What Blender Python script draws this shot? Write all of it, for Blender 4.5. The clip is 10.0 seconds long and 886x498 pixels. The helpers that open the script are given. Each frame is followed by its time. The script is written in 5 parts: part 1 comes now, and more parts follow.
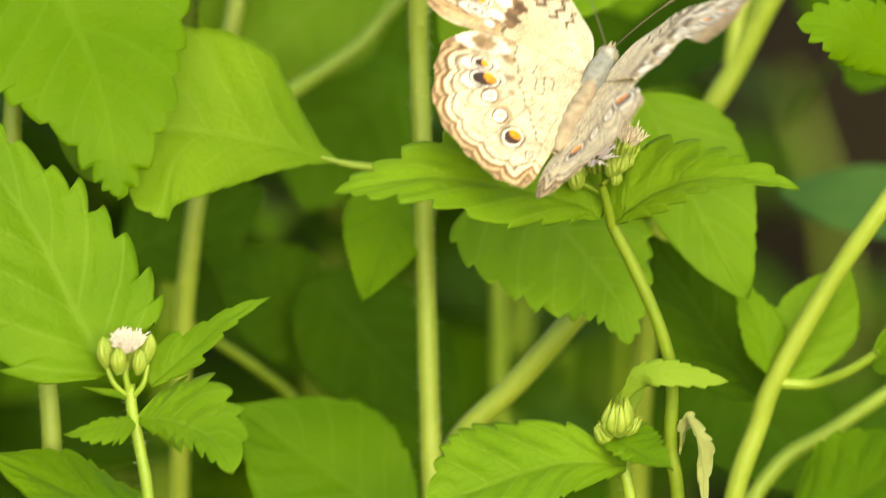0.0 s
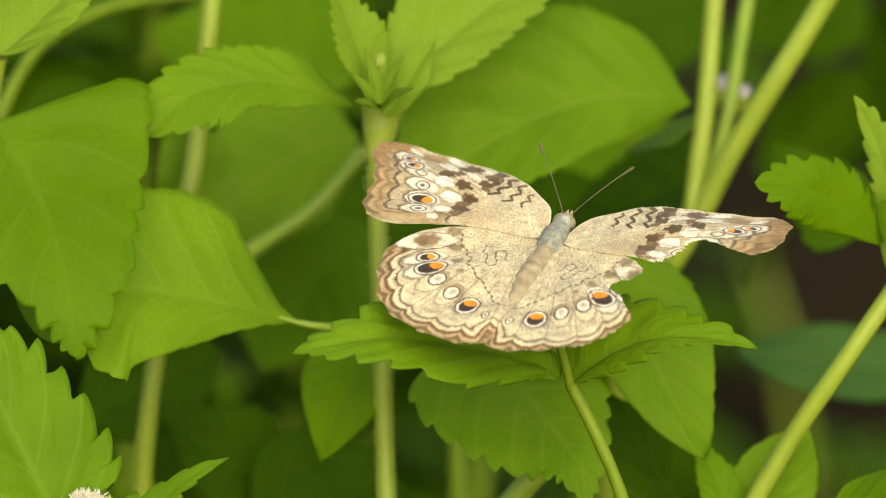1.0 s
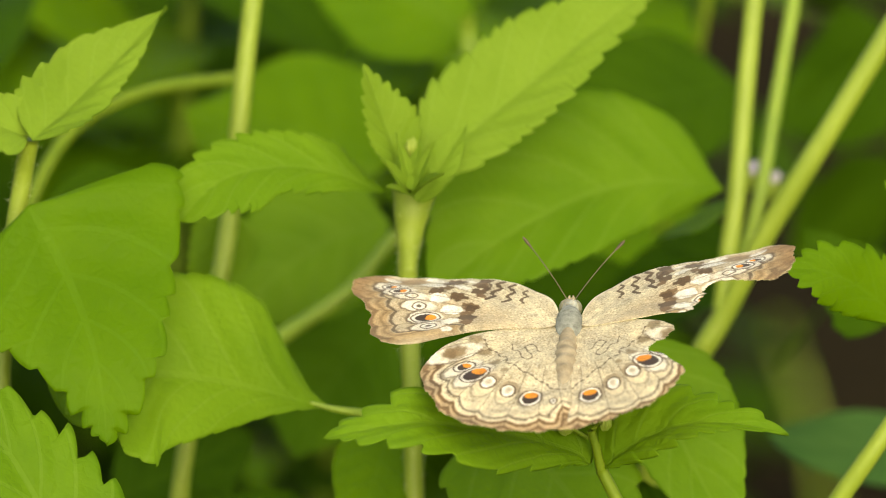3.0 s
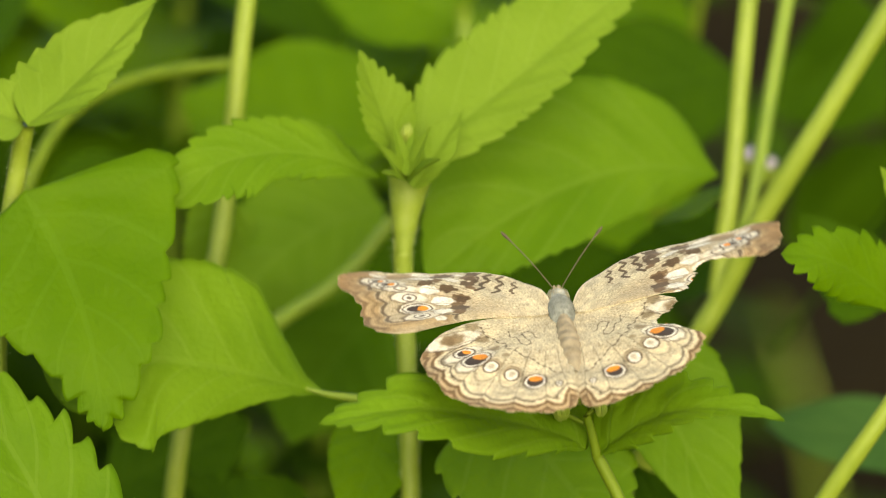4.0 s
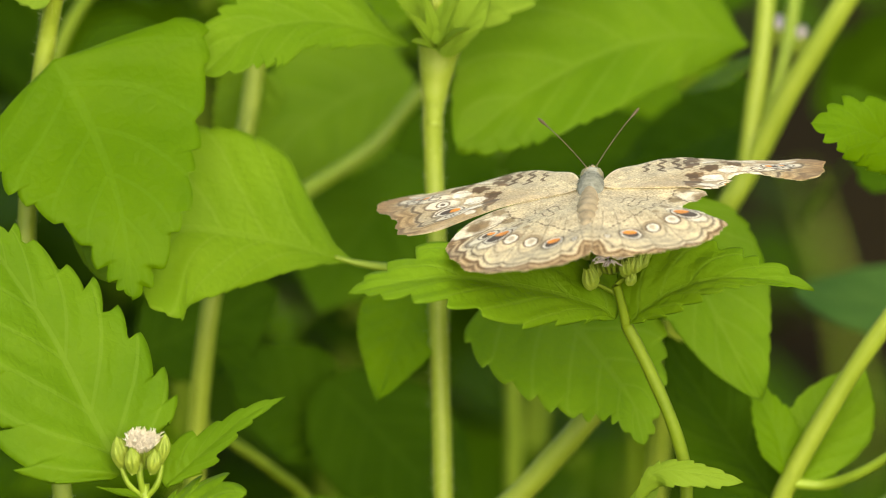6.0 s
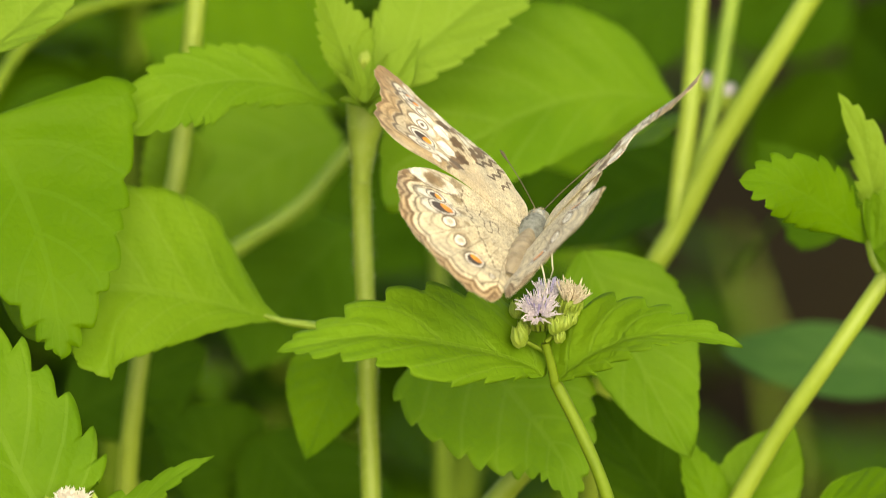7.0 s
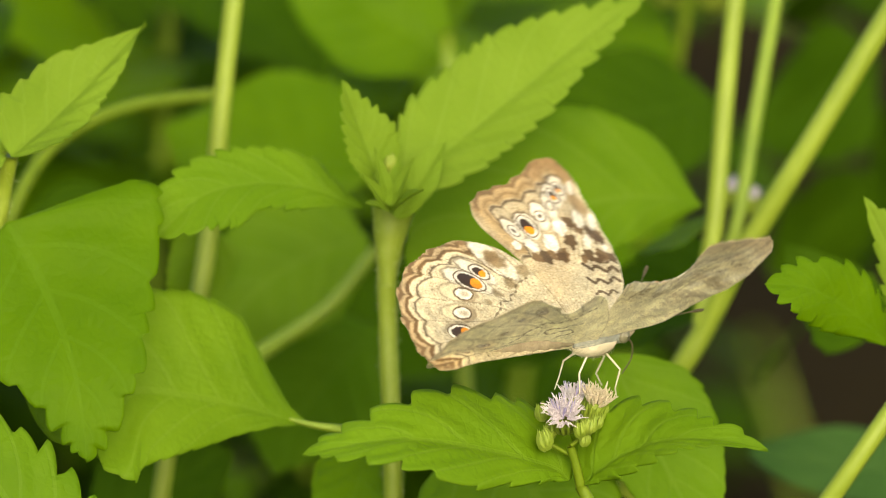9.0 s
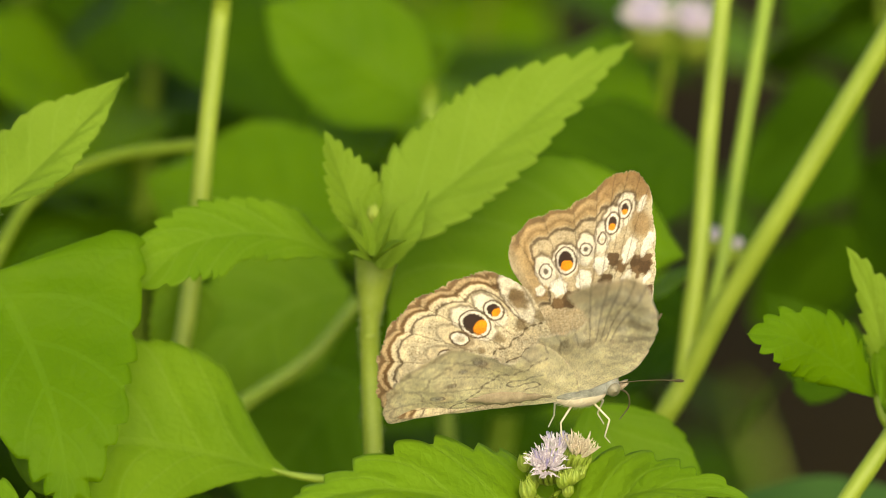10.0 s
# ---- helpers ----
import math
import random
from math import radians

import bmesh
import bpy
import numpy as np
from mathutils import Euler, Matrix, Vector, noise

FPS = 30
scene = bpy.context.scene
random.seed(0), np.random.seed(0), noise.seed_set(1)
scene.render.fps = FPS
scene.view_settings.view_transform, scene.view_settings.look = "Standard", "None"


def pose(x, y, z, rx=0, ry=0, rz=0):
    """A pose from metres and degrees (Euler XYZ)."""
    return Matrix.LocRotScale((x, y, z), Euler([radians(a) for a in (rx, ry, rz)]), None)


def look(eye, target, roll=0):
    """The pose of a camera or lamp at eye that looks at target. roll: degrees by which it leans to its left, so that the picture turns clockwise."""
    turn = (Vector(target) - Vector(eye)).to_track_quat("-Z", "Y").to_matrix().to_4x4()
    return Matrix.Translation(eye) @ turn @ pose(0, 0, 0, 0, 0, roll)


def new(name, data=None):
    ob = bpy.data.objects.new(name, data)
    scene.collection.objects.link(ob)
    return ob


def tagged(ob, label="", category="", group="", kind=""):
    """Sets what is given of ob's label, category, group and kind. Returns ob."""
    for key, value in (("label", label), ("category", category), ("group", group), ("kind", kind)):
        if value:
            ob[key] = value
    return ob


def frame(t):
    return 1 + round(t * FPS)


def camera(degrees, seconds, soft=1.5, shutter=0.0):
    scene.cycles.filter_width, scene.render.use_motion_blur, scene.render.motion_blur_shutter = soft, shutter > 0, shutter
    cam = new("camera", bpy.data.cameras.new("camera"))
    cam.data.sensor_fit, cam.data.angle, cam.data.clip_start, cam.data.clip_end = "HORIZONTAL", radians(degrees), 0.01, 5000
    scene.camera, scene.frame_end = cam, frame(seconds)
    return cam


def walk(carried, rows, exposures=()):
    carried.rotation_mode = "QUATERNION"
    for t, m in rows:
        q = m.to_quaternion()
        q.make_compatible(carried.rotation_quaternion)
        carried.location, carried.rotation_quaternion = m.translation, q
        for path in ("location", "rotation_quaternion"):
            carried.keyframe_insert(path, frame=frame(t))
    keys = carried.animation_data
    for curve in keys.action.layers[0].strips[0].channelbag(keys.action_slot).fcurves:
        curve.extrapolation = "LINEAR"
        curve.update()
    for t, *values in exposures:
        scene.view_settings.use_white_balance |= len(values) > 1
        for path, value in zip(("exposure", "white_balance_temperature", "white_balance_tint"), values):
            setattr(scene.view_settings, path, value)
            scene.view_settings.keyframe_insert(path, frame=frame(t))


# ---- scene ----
# Plan: a weedy bank, a butterfly on a flower 0.36 m above the soil, seen from about a metre off
# through a long lens that looks 20 degrees down. Places are given on a grid that stands square to
# the view through the flower: x to the right, y down, in steps of 0.074 mm, and d = mm behind it.
STEP = 0.116 / 1568
AWAY_M = 1.0215
TILT = radians(20)
FOCUS = Vector((0, 0, 0.36))
RIGHT = Vector((1, 0, 0))
UP = Vector((0, math.sin(TILT), math.cos(TILT)))
AWAY = Vector((0, math.cos(TILT), -math.sin(TILT)))
EYE = FOCUS - AWAY * AWAY_M


def spot(x, y, d=0.0):
    d = d if d < 8 else 8 + (d - 8) * 1.7  # the rows behind stand farther apart
    k = 1 + d * 0.001 / AWAY_M
    return FOCUS + RIGHT * ((x - 784) * STEP * k) + UP * ((441 - y) * STEP * k) + AWAY * (d * 0.001)


def facing(r, u, t):
    """A direction: right, up and towards the eye."""
    return (RIGHT * r + UP * u - AWAY * t).normalized()


# ---- camera ----
cam = camera(6.5, 10.0, soft=0.7, shutter=0.3)
cam.data.dof.use_dof = True
cam.data.dof.focus_distance = AWAY_M
cam.data.dof.aperture_fstop = 18.0
# seconds, drift of the picture to the right and down on the grid, roll
DRIFT = [(0, -3, -305), (0.1, -24, -268), (0.2, -47, -228), (0.3, -59, -196), (0.4, -70, -162), (0.5, -76, -132),
         (0.75, -77, -70), (1, -77, -22), (1.5, -64, 26), (2, -54, 63), (2.5, -31, 104), (2.7, -24, 112), (3.3, -22, 150),
         (3.8, -31, 168), (4, -30, 104), (4.2, -20, 47), (4.5, 0, 0), (4.8, 25, -27), (5, 42, -54), (5.2, 67, -75), (5.8, 40, -120), (6.3, -23, -132),
         (6.5, -67, -119), (7, -104, -25), (7.5, -113, 34), (8, -111, 71), (8.5, -83, 113), (9, -59, 158),
         (9.5, -67, 199), (10, -90, 247)]
walk(cam, [(t, look(EYE, spot(784 - x, 441 - y))) for t, x, y in DRIFT], exposures=[(0, 0.92, 8300, 3), (0.5, 0.64, 8300, 3), (1.0, 0.38, 8300, 3), (1.5, 0.33, 8300, 3), (2.0, 0.29, 8300, 3), (2.5, 0.49, 8300, 3), (4.0, 0.46, 8300, 3), (5.5, 0.48, 8300, 3), (6.5, 0.68, 8300, 3), (7.0, 0.67, 8300, 3), (8.0, 0.42, 8300, 3), (9.0, 0.46, 8300, 3), (10, 0.39, 8300, 3)])

# ---- light: bright overcast ----
SUN_UP, SUN_ROUND = radians(37), radians(166)
world = bpy.data.worlds.new("world")
scene.world = world
world.use_nodes = True
wn = world.node_tree
sky = wn.nodes.new("ShaderNodeTexSky")
sky.sky_type, sky.sun_disc, sky.sun_elevation, sky.sun_rotation = "NISHITA", False, SUN_UP, SUN_ROUND
sky.dust_density = 4.0
wn.links.new(sky.outputs[0], wn.nodes["Background"].inputs[0])
wn.nodes["Background"].inputs[1].default_value = 0.23
sun = new("sun", bpy.data.lights.new("sun", "SUN"))
sun.data.energy, sun.data.angle, sun.data.color = 1.4, radians(80), (1, 0.94, 0.80)
sun.matrix_world = look((0.40, -1.60, 1.55), (0, 0, 0.3))


# ---- materials ----
def material(name):
    m = bpy.data.materials.new(name)
    m.use_nodes = True
    nt = m.node_tree
    return m, nt, nt.nodes["Principled BSDF"], nt.nodes["Material Output"]


def node(nt, kind, **sets):
    n = nt.nodes.new(kind)
    for key, value in sets.items():
        n.inputs[key].default_value = value
    return n


def math_node(nt, op, a, b=None):
    n = nt.nodes.new("ShaderNodeMath")
    n.operation = op
    for i, v in enumerate((a, b)):
        if v is None:
            continue
        if isinstance(v, (int, float)):
            n.inputs[i].default_value = v
        else:
            nt.links.new(v, n.inputs[i])
    return n.outputs[0]


def mix(nt, fac, a, b):
    n = nt.nodes.new("ShaderNodeMix")
    n.data_type = "RGBA"
    for i, v in ((0, fac), (6, a), (7, b)):
        if isinstance(v, (int, float)):
            n.inputs[i].default_value = v
        elif isinstance(v, tuple):
            n.inputs[i].default_value = (*v, 1)
        else:
            nt.links.new(v, n.inputs[i])
    return n.outputs[2]


def leaf_material(name, dark, light, vein, thin=0.35, pairs=6, gloss=0.10):
    """A leaf: blotched green, paler midrib and side veins by the leaf's own map, light shining through."""
    m, nt, bsdf, out = material(name)
    at = nt.nodes.new("ShaderNodeTexCoord")
    info = nt.nodes.new("ShaderNodeObjectInfo")
    big = node(nt, "ShaderNodeTexNoise", Scale=90.0, Detail=4.0)
    fine = node(nt, "ShaderNodeTexNoise", Scale=1400.0, Detail=3.0)
    nt.links.new(at.outputs["Object"], big.inputs["Vector"])
    nt.links.new(at.outputs["Object"], fine.inputs["Vector"])
    tone = math_node(nt, "ADD", math_node(nt, "MULTIPLY", big.outputs[0], 1.15), math_node(nt, "MULTIPLY", info.outputs["Random"], 0.35))
    tone = math_node(nt, "ADD", tone, math_node(nt, "MULTIPLY", fine.outputs[0], 0.25))
    col = mix(nt, math_node(nt, "SUBTRACT", tone, 0.38), dark, light)
    # veins: u runs from stalk to tip, v from -1 to 1 across
    sep = nt.nodes.new("ShaderNodeSeparateXYZ")
    nt.links.new(at.outputs["UV"], sep.inputs[0])
    side = math_node(nt, "ABSOLUTE", math_node(nt, "SUBTRACT", math_node(nt, "MULTIPLY", sep.outputs[1], 2.0), 1.0))
    rib = math_node(nt, "SUBTRACT", 1.0, math_node(nt, "MULTIPLY", side, 24.0))
    bow = math_node(nt, "MULTIPLY", math_node(nt, "POWER", side, 0.9), 0.30)
    run = math_node(nt, "MULTIPLY", math_node(nt, "SUBTRACT", sep.outputs[0], bow), float(pairs))
    saw = math_node(nt, "ABSOLUTE", math_node(nt, "SUBTRACT", math_node(nt, "FRACT", run), 0.5))
    twig = math_node(nt, "SUBTRACT", 1.0, math_node(nt, "MULTIPLY", saw, 15.0))
    twig = math_node(nt, "MULTIPLY", math_node(nt, "MAXIMUM", twig, 0.0), math_node(nt, "SUBTRACT", 0.55, math_node(nt, "MULTIPLY", side, 0.30)))
    veins = math_node(nt, "MINIMUM", math_node(nt, "MAXIMUM", math_node(nt, "MAXIMUM", rib, 0.0), twig), 0.20)
    col = mix(nt, veins, col, vein)
    # net of small veins
    net = node(nt, "ShaderNodeTexVoronoi", Scale=620.0)
    net.feature = "DISTANCE_TO_EDGE"
    nt.links.new(at.outputs["Object"], net.inputs["Vector"])
    nt.links.new(col, bsdf.inputs["Base Color"])
    bsdf.inputs["Roughness"].default_value = 0.55
    bsdf.inputs["Specular IOR Level"].default_value = gloss
    bump = node(nt, "ShaderNodeBump", Strength=0.7, Distance=0.0004)
    mid = node(nt, "ShaderNodeTexNoise", Scale=330.0, Detail=3.0)
    nt.links.new(at.outputs["Object"], mid.inputs["Vector"])
    high = math_node(nt, "ADD", math_node(nt, "MULTIPLY", net.outputs["Distance"], 0.9), math_node(nt, "ADD", math_node(nt, "MULTIPLY", fine.outputs[0], 0.3), math_node(nt, "MULTIPLY", mid.outputs[0], 0.9)))
    high = math_node(nt, "SUBTRACT", high, math_node(nt, "MULTIPLY", veins, 0.8))
    nt.links.new(high, bump.inputs["Height"])
    nt.links.new(bump.outputs[0], bsdf.inputs["Normal"])
    glow = nt.nodes.new("ShaderNodeBsdfTranslucent")
    nt.links.new(mix(nt, 0.55, col, (0.30, 0.46, 0.012)), glow.inputs["Color"])
    blend = nt.nodes.new("ShaderNodeMixShader")
    blend.inputs[0].default_value = thin
    nt.links.new(bsdf.outputs[0], blend.inputs[1])
    nt.links.new(glow.outputs[0], blend.inputs[2])
    nt.links.new(blend.outputs[0], out.inputs[0])
    return m


def rough_material(name, a, b, scale, rough=0.6, relief=0.2, fine=6.0, thin=0.0, depth=0.0004, gloss=0.4):
    m, nt, bsdf, out = material(name)
    at = nt.nodes.new("ShaderNodeTexCoord")
    n1 = node(nt, "ShaderNodeTexNoise", Scale=scale, Detail=5.0)
    n2 = node(nt, "ShaderNodeTexNoise", Scale=scale * fine, Detail=3.0)
    for n in (n1, n2):
        nt.links.new(at.outputs["Object"], n.inputs["Vector"])
    f = math_node(nt, "ADD", math_node(nt, "MULTIPLY", n1.outputs[0], 1.3), math_node(nt, "MULTIPLY", n2.outputs[0], 0.5))
    col = mix(nt, math_node(nt, "SUBTRACT", f, 0.4), a, b)
    nt.links.new(col, bsdf.inputs["Base Color"])
    bsdf.inputs["Roughness"].default_value = rough
    bsdf.inputs["Specular IOR Level"].default_value = gloss
    bump = node(nt, "ShaderNodeBump", Strength=relief, Distance=depth)
    nt.links.new(f, bump.inputs["Height"])
    nt.links.new(bump.outputs[0], bsdf.inputs["Normal"])
    if thin:
        glow = nt.nodes.new("ShaderNodeBsdfTranslucent")
        nt.links.new(col, glow.inputs["Color"])
        blend = nt.nodes.new("ShaderNodeMixShader")
        blend.inputs[0].default_value = thin
        nt.links.new(bsdf.outputs[0], blend.inputs[1])
        nt.links.new(glow.outputs[0], blend.inputs[2])
        nt.links.new(blend.outputs[0], out.inputs[0])
    return m


LEAF = leaf_material("leaf_green", (0.068, 0.164, 0.005), (0.142, 0.272, 0.015), (0.19, 0.32, 0.045))
LEAF_MID = leaf_material("leaf_mid", (0.058, 0.145, 0.003), (0.110, 0.226, 0.006), (0.12, 0.25, 0.02))
LEAF_YOUNG = leaf_material("leaf_young", (0.135, 0.245, 0.018), (0.200, 0.330, 0.036), (0.25, 0.39, 0.06), 0.4)
# a dark copy of the leaf green, shade between the weeds put into it
LEAF_SHADED = leaf_material("leaf_shaded", (0.015, 0.045, 0.002), (0.032, 0.076, 0.003), (0.06, 0.13, 0.012), 0.05, gloss=0.02)
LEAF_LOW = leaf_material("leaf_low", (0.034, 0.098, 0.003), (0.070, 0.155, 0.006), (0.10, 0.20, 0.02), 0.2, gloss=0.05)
LEAF_BLUE = leaf_material("leaf_bluish", (0.026, 0.080, 0.016), (0.046, 0.115, 0.024), (0.06, 0.13, 0.03), 0.25)
LEAF_DRY = leaf_material("leaf_dry", (0.20, 0.25, 0.08), (0.30, 0.34, 0.13), (0.26, 0.24, 0.1), 0.3)
STEM = rough_material("stem_green", (0.11, 0.20, 0.012), (0.20, 0.30, 0.028), 120, 0.5, 0.2)
STEM_DARK = rough_material("stem_dark", (0.075, 0.135, 0.006), (0.135, 0.205, 0.014), 200, 0.55, 0.2, gloss=0.2)
STEM_PALE = rough_material("stem_pale", (0.136, 0.208, 0.014), (0.212, 0.292, 0.036), 120, 0.5, 0.2)
HAIR = rough_material("plant_hair", (0.4, 0.48, 0.25), (0.55, 0.6, 0.38), 100, 0.5, 0.0, thin=0.4)
BUD = rough_material("bud_green", (0.15, 0.25, 0.020), (0.29, 0.38, 0.06), 600, 0.5, 0.3, thin=0.2)
FLORET = rough_material("floret_lilac", (0.80, 0.73, 0.84), (0.93, 0.90, 0.94), 500, 0.6, 0.1, thin=0.35)
STYLE = rough_material("style_blue", (0.50, 0.46, 0.78), (0.70, 0.66, 0.88), 500, 0.6, 0.1, thin=0.35)
FLORET_OLD = rough_material("floret_cream", (0.74, 0.66, 0.50), (0.86, 0.80, 0.70), 500, 0.6, 0.1, thin=0.35)
FLORET_WHITE = rough_material("floret_white", (0.80, 0.75, 0.64), (0.90, 0.88, 0.82), 500, 0.6, 0.1, thin=0.3)
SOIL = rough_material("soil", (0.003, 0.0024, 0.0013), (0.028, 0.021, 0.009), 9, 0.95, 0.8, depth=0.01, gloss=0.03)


# ---- building helpers ----
def mesh_part(name, verts, faces, mat, parent=None, label="", uv=None, tint=None, smooth=True, local=False):
    """ONE mesh object under a thing or a part. verts are world places unless local."""
    v = np.asarray(verts, dtype=np.float64).reshape(-1, 3)
    home = Vector((0, 0, 0))
    if parent is not None and not local:
        home = parent.location if parent.parent is None else parent.parent.location + parent.location
        v = v - np.array(home)
    me = bpy.data.meshes.new(name)
    me.from_pydata(v.tolist(), [], faces)
    me.materials.append(mat)
    if smooth:
        me.polygons.foreach_set("use_smooth", [True] * len(me.polygons))
    if uv is not None:
        lay = me.uv_layers.new(name="map")
        idx = np.zeros(len(me.loops), dtype=np.int32)
        me.loops.foreach_get("vertex_index", idx)
        lay.data.foreach_set("uv", np.asarray(uv, dtype=np.float32)[idx].ravel())
    if tint is not None:
        a = me.color_attributes.new("tint", "FLOAT_COLOR", "POINT")
        c = np.ones((len(v), 4), dtype=np.float32)
        c[:, :3] = tint
        a.data.foreach_set("color", c.ravel())
    ob = new(name, me)
    if parent is not None:
        ob.parent = parent
    if label:
        tagged(ob, label)
    return ob


def thing(name, place, label, category, group=""):
    ob = new(name)
    ob.location = place
    ob.empty_display_size = 0.01
    return tagged(ob, label, category, group)


def spline(points, n):
    """n places along a smooth line through the points (rows of any width)."""
    p = np.array([list(q) for q in points], dtype=float)
    p = np.vstack([2 * p[0] - p[1], p, 2 * p[-1] - p[-2]])
    out = []
    for t in np.linspace(0, len(p) - 3 - 1e-9, n):
        i = int(t)
        f = t - i
        a, b, c, d = p[i:i + 4]
        out.append(0.5 * (2 * b + (c - a) * f + (2 * a - 5 * b + 4 * c - d) * f * f + (3 * b - a - 3 * c + d) * f ** 3))
    return np.array(out)


def tube_data(line, radii, sides=10):
    """Vertices and faces of a round rod with closed ends along a line."""
    line = np.asarray(line, dtype=float)
    n = len(line)
    radii = np.broadcast_to(np.asarray(radii, dtype=float), (n,))
    way = np.gradient(line, axis=0)
    way /= np.linalg.norm(way, axis=1)[:, None] + 1e-12
    ref = np.array((0.31, 0.87, 0.38)) if abs(way[0] @ np.array((0.31, 0.87, 0.38))) < 0.9 else np.array((1.0, 0, 0))
    verts, faces = [], []
    for i in range(n):
        a = np.cross(way[i], ref)
        a /= np.linalg.norm(a)
        b = np.cross(way[i], a)
        ref = np.cross(a, way[i])
        for k in range(sides):
            w = 2 * math.pi * k / sides
            verts.append(line[i] + radii[i] * (math.cos(w) * a + math.sin(w) * b))
    for i in range(n - 1):
        for k in range(sides):
            k2 = (k + 1) % sides
            faces.append((i * sides + k, i * sides + k2, (i + 1) * sides + k2, (i + 1) * sides + k))
    faces.append(tuple(range(sides)))
    faces.append(tuple((n - 1) * sides + k for k in reversed(range(sides))))
    return verts, faces


def join(*lots):
    verts, faces = [], []
    for v, f in lots:
        o = len(verts)
        verts.extend(v)
        faces.extend([tuple(i + o for i in q) for q in f])
    return verts, faces


def blob_data(centre, axis, length, radius, profile, rings=14, sides=16):
    """A body of revolution: profile(0..1) gives the share of radius."""
    axis = Vector(axis).normalized()
    c = Vector(centre)
    t = np.linspace(0, 1, rings)
    line = [tuple(c + axis * (length * (x - 0.5))) for x in t]
    return tube_data(line, [max(radius * profile(x), radius * 0.02) for x in t], sides)


def egg(x):
    return math.sqrt(max(0.0, 1 - (2 * x - 1) ** 2))


def stem(parent, points, width, mat=None, hairy=0, name="stem", label=""):
    """A stalk through grid places (x, y, d); width in grid steps at each end; hairs stand off it."""
    w0, w1 = width if isinstance(width, tuple) else (width, width)
    pts = [p if isinstance(p, Vector) else spot(*p) for p in points]
    if isinstance(points[0], Vector):
        # ease from the soil up to the first bend
        a, b = pts[0], pts[1]
        ahead = (pts[1] - pts[2]).normalized()
        pts = [a, a.lerp(b, 0.45), b.lerp(a, 0.16) + ahead * 0.01, b.lerp(a, 0.04) + ahead * 0.006] + pts[1:]
    pts = [tuple(p) for p in pts]
    n = 6 * len(pts) + 2
    line = spline(pts, n)
    rad = np.linspace(w0, w1, n) * STEP / 2 * (1 + 0.02 * np.sin(np.arange(n) * 0.9))
    v, f = tube_data(line, rad, 12)
    ob = mesh_part(name, v, f, mat or STEM, parent, label)
    if hairy:
        hair_on(ob, line, rad, hairy)
    return ob


def hair_on(owner, line, rad, count, length=0.0007):
    """Fine hairs that stand off a stalk, joined into one part."""
    rng = random.Random(len(line) * 7 + count)
    verts, faces = [], []
    for _ in range(count):
        i = rng.randrange(1, len(line) - 2)
        f = rng.random()
        p = line[i] * (1 - f) + line[i + 1] * f
        d = Vector((rng.gauss(0, 1), rng.gauss(0, 1), rng.gauss(0, 1)))
        w = Vector(line[i + 1] - line[i]).normalized()
        d = (d - w * d.dot(w)).normalized()
        tip = Vector(p) + d * (rad[i] + length * rng.uniform(0.5, 1.2)) + w * rng.uniform(-0.0003, 0.0003)
        root = Vector(p) + d * rad[i] * 0.9
        s = w.cross(d) * 0.00002
        o = len(verts)
        verts += [tuple(root - s), tuple(root + s), tuple(tip), tuple(root + w * 0.00005)]
        faces += [(o, o + 1, o + 2), (o + 1, o + 3, o + 2), (o + 3, o, o + 2)]
    return tagged(mesh_part("hair", verts, faces, HAIR, owner, smooth=False), kind="stuff")


def leaf_shape(s, wide=0.16, taper=1.15, blunt=0.5):
    """Half width along an egg-shaped leaf, 0 at the stalk and 0 at the tip, at most 1."""
    a = wide
    x = np.clip(s, 0, 1)
    up = np.sin(np.clip(x / a, 0, 1) * math.pi / 2) ** blunt
    down = np.cos(np.clip((x - a) / (1 - a), 0, 1) * math.pi / 2) ** taper
    return np.where(x < a, up, down)


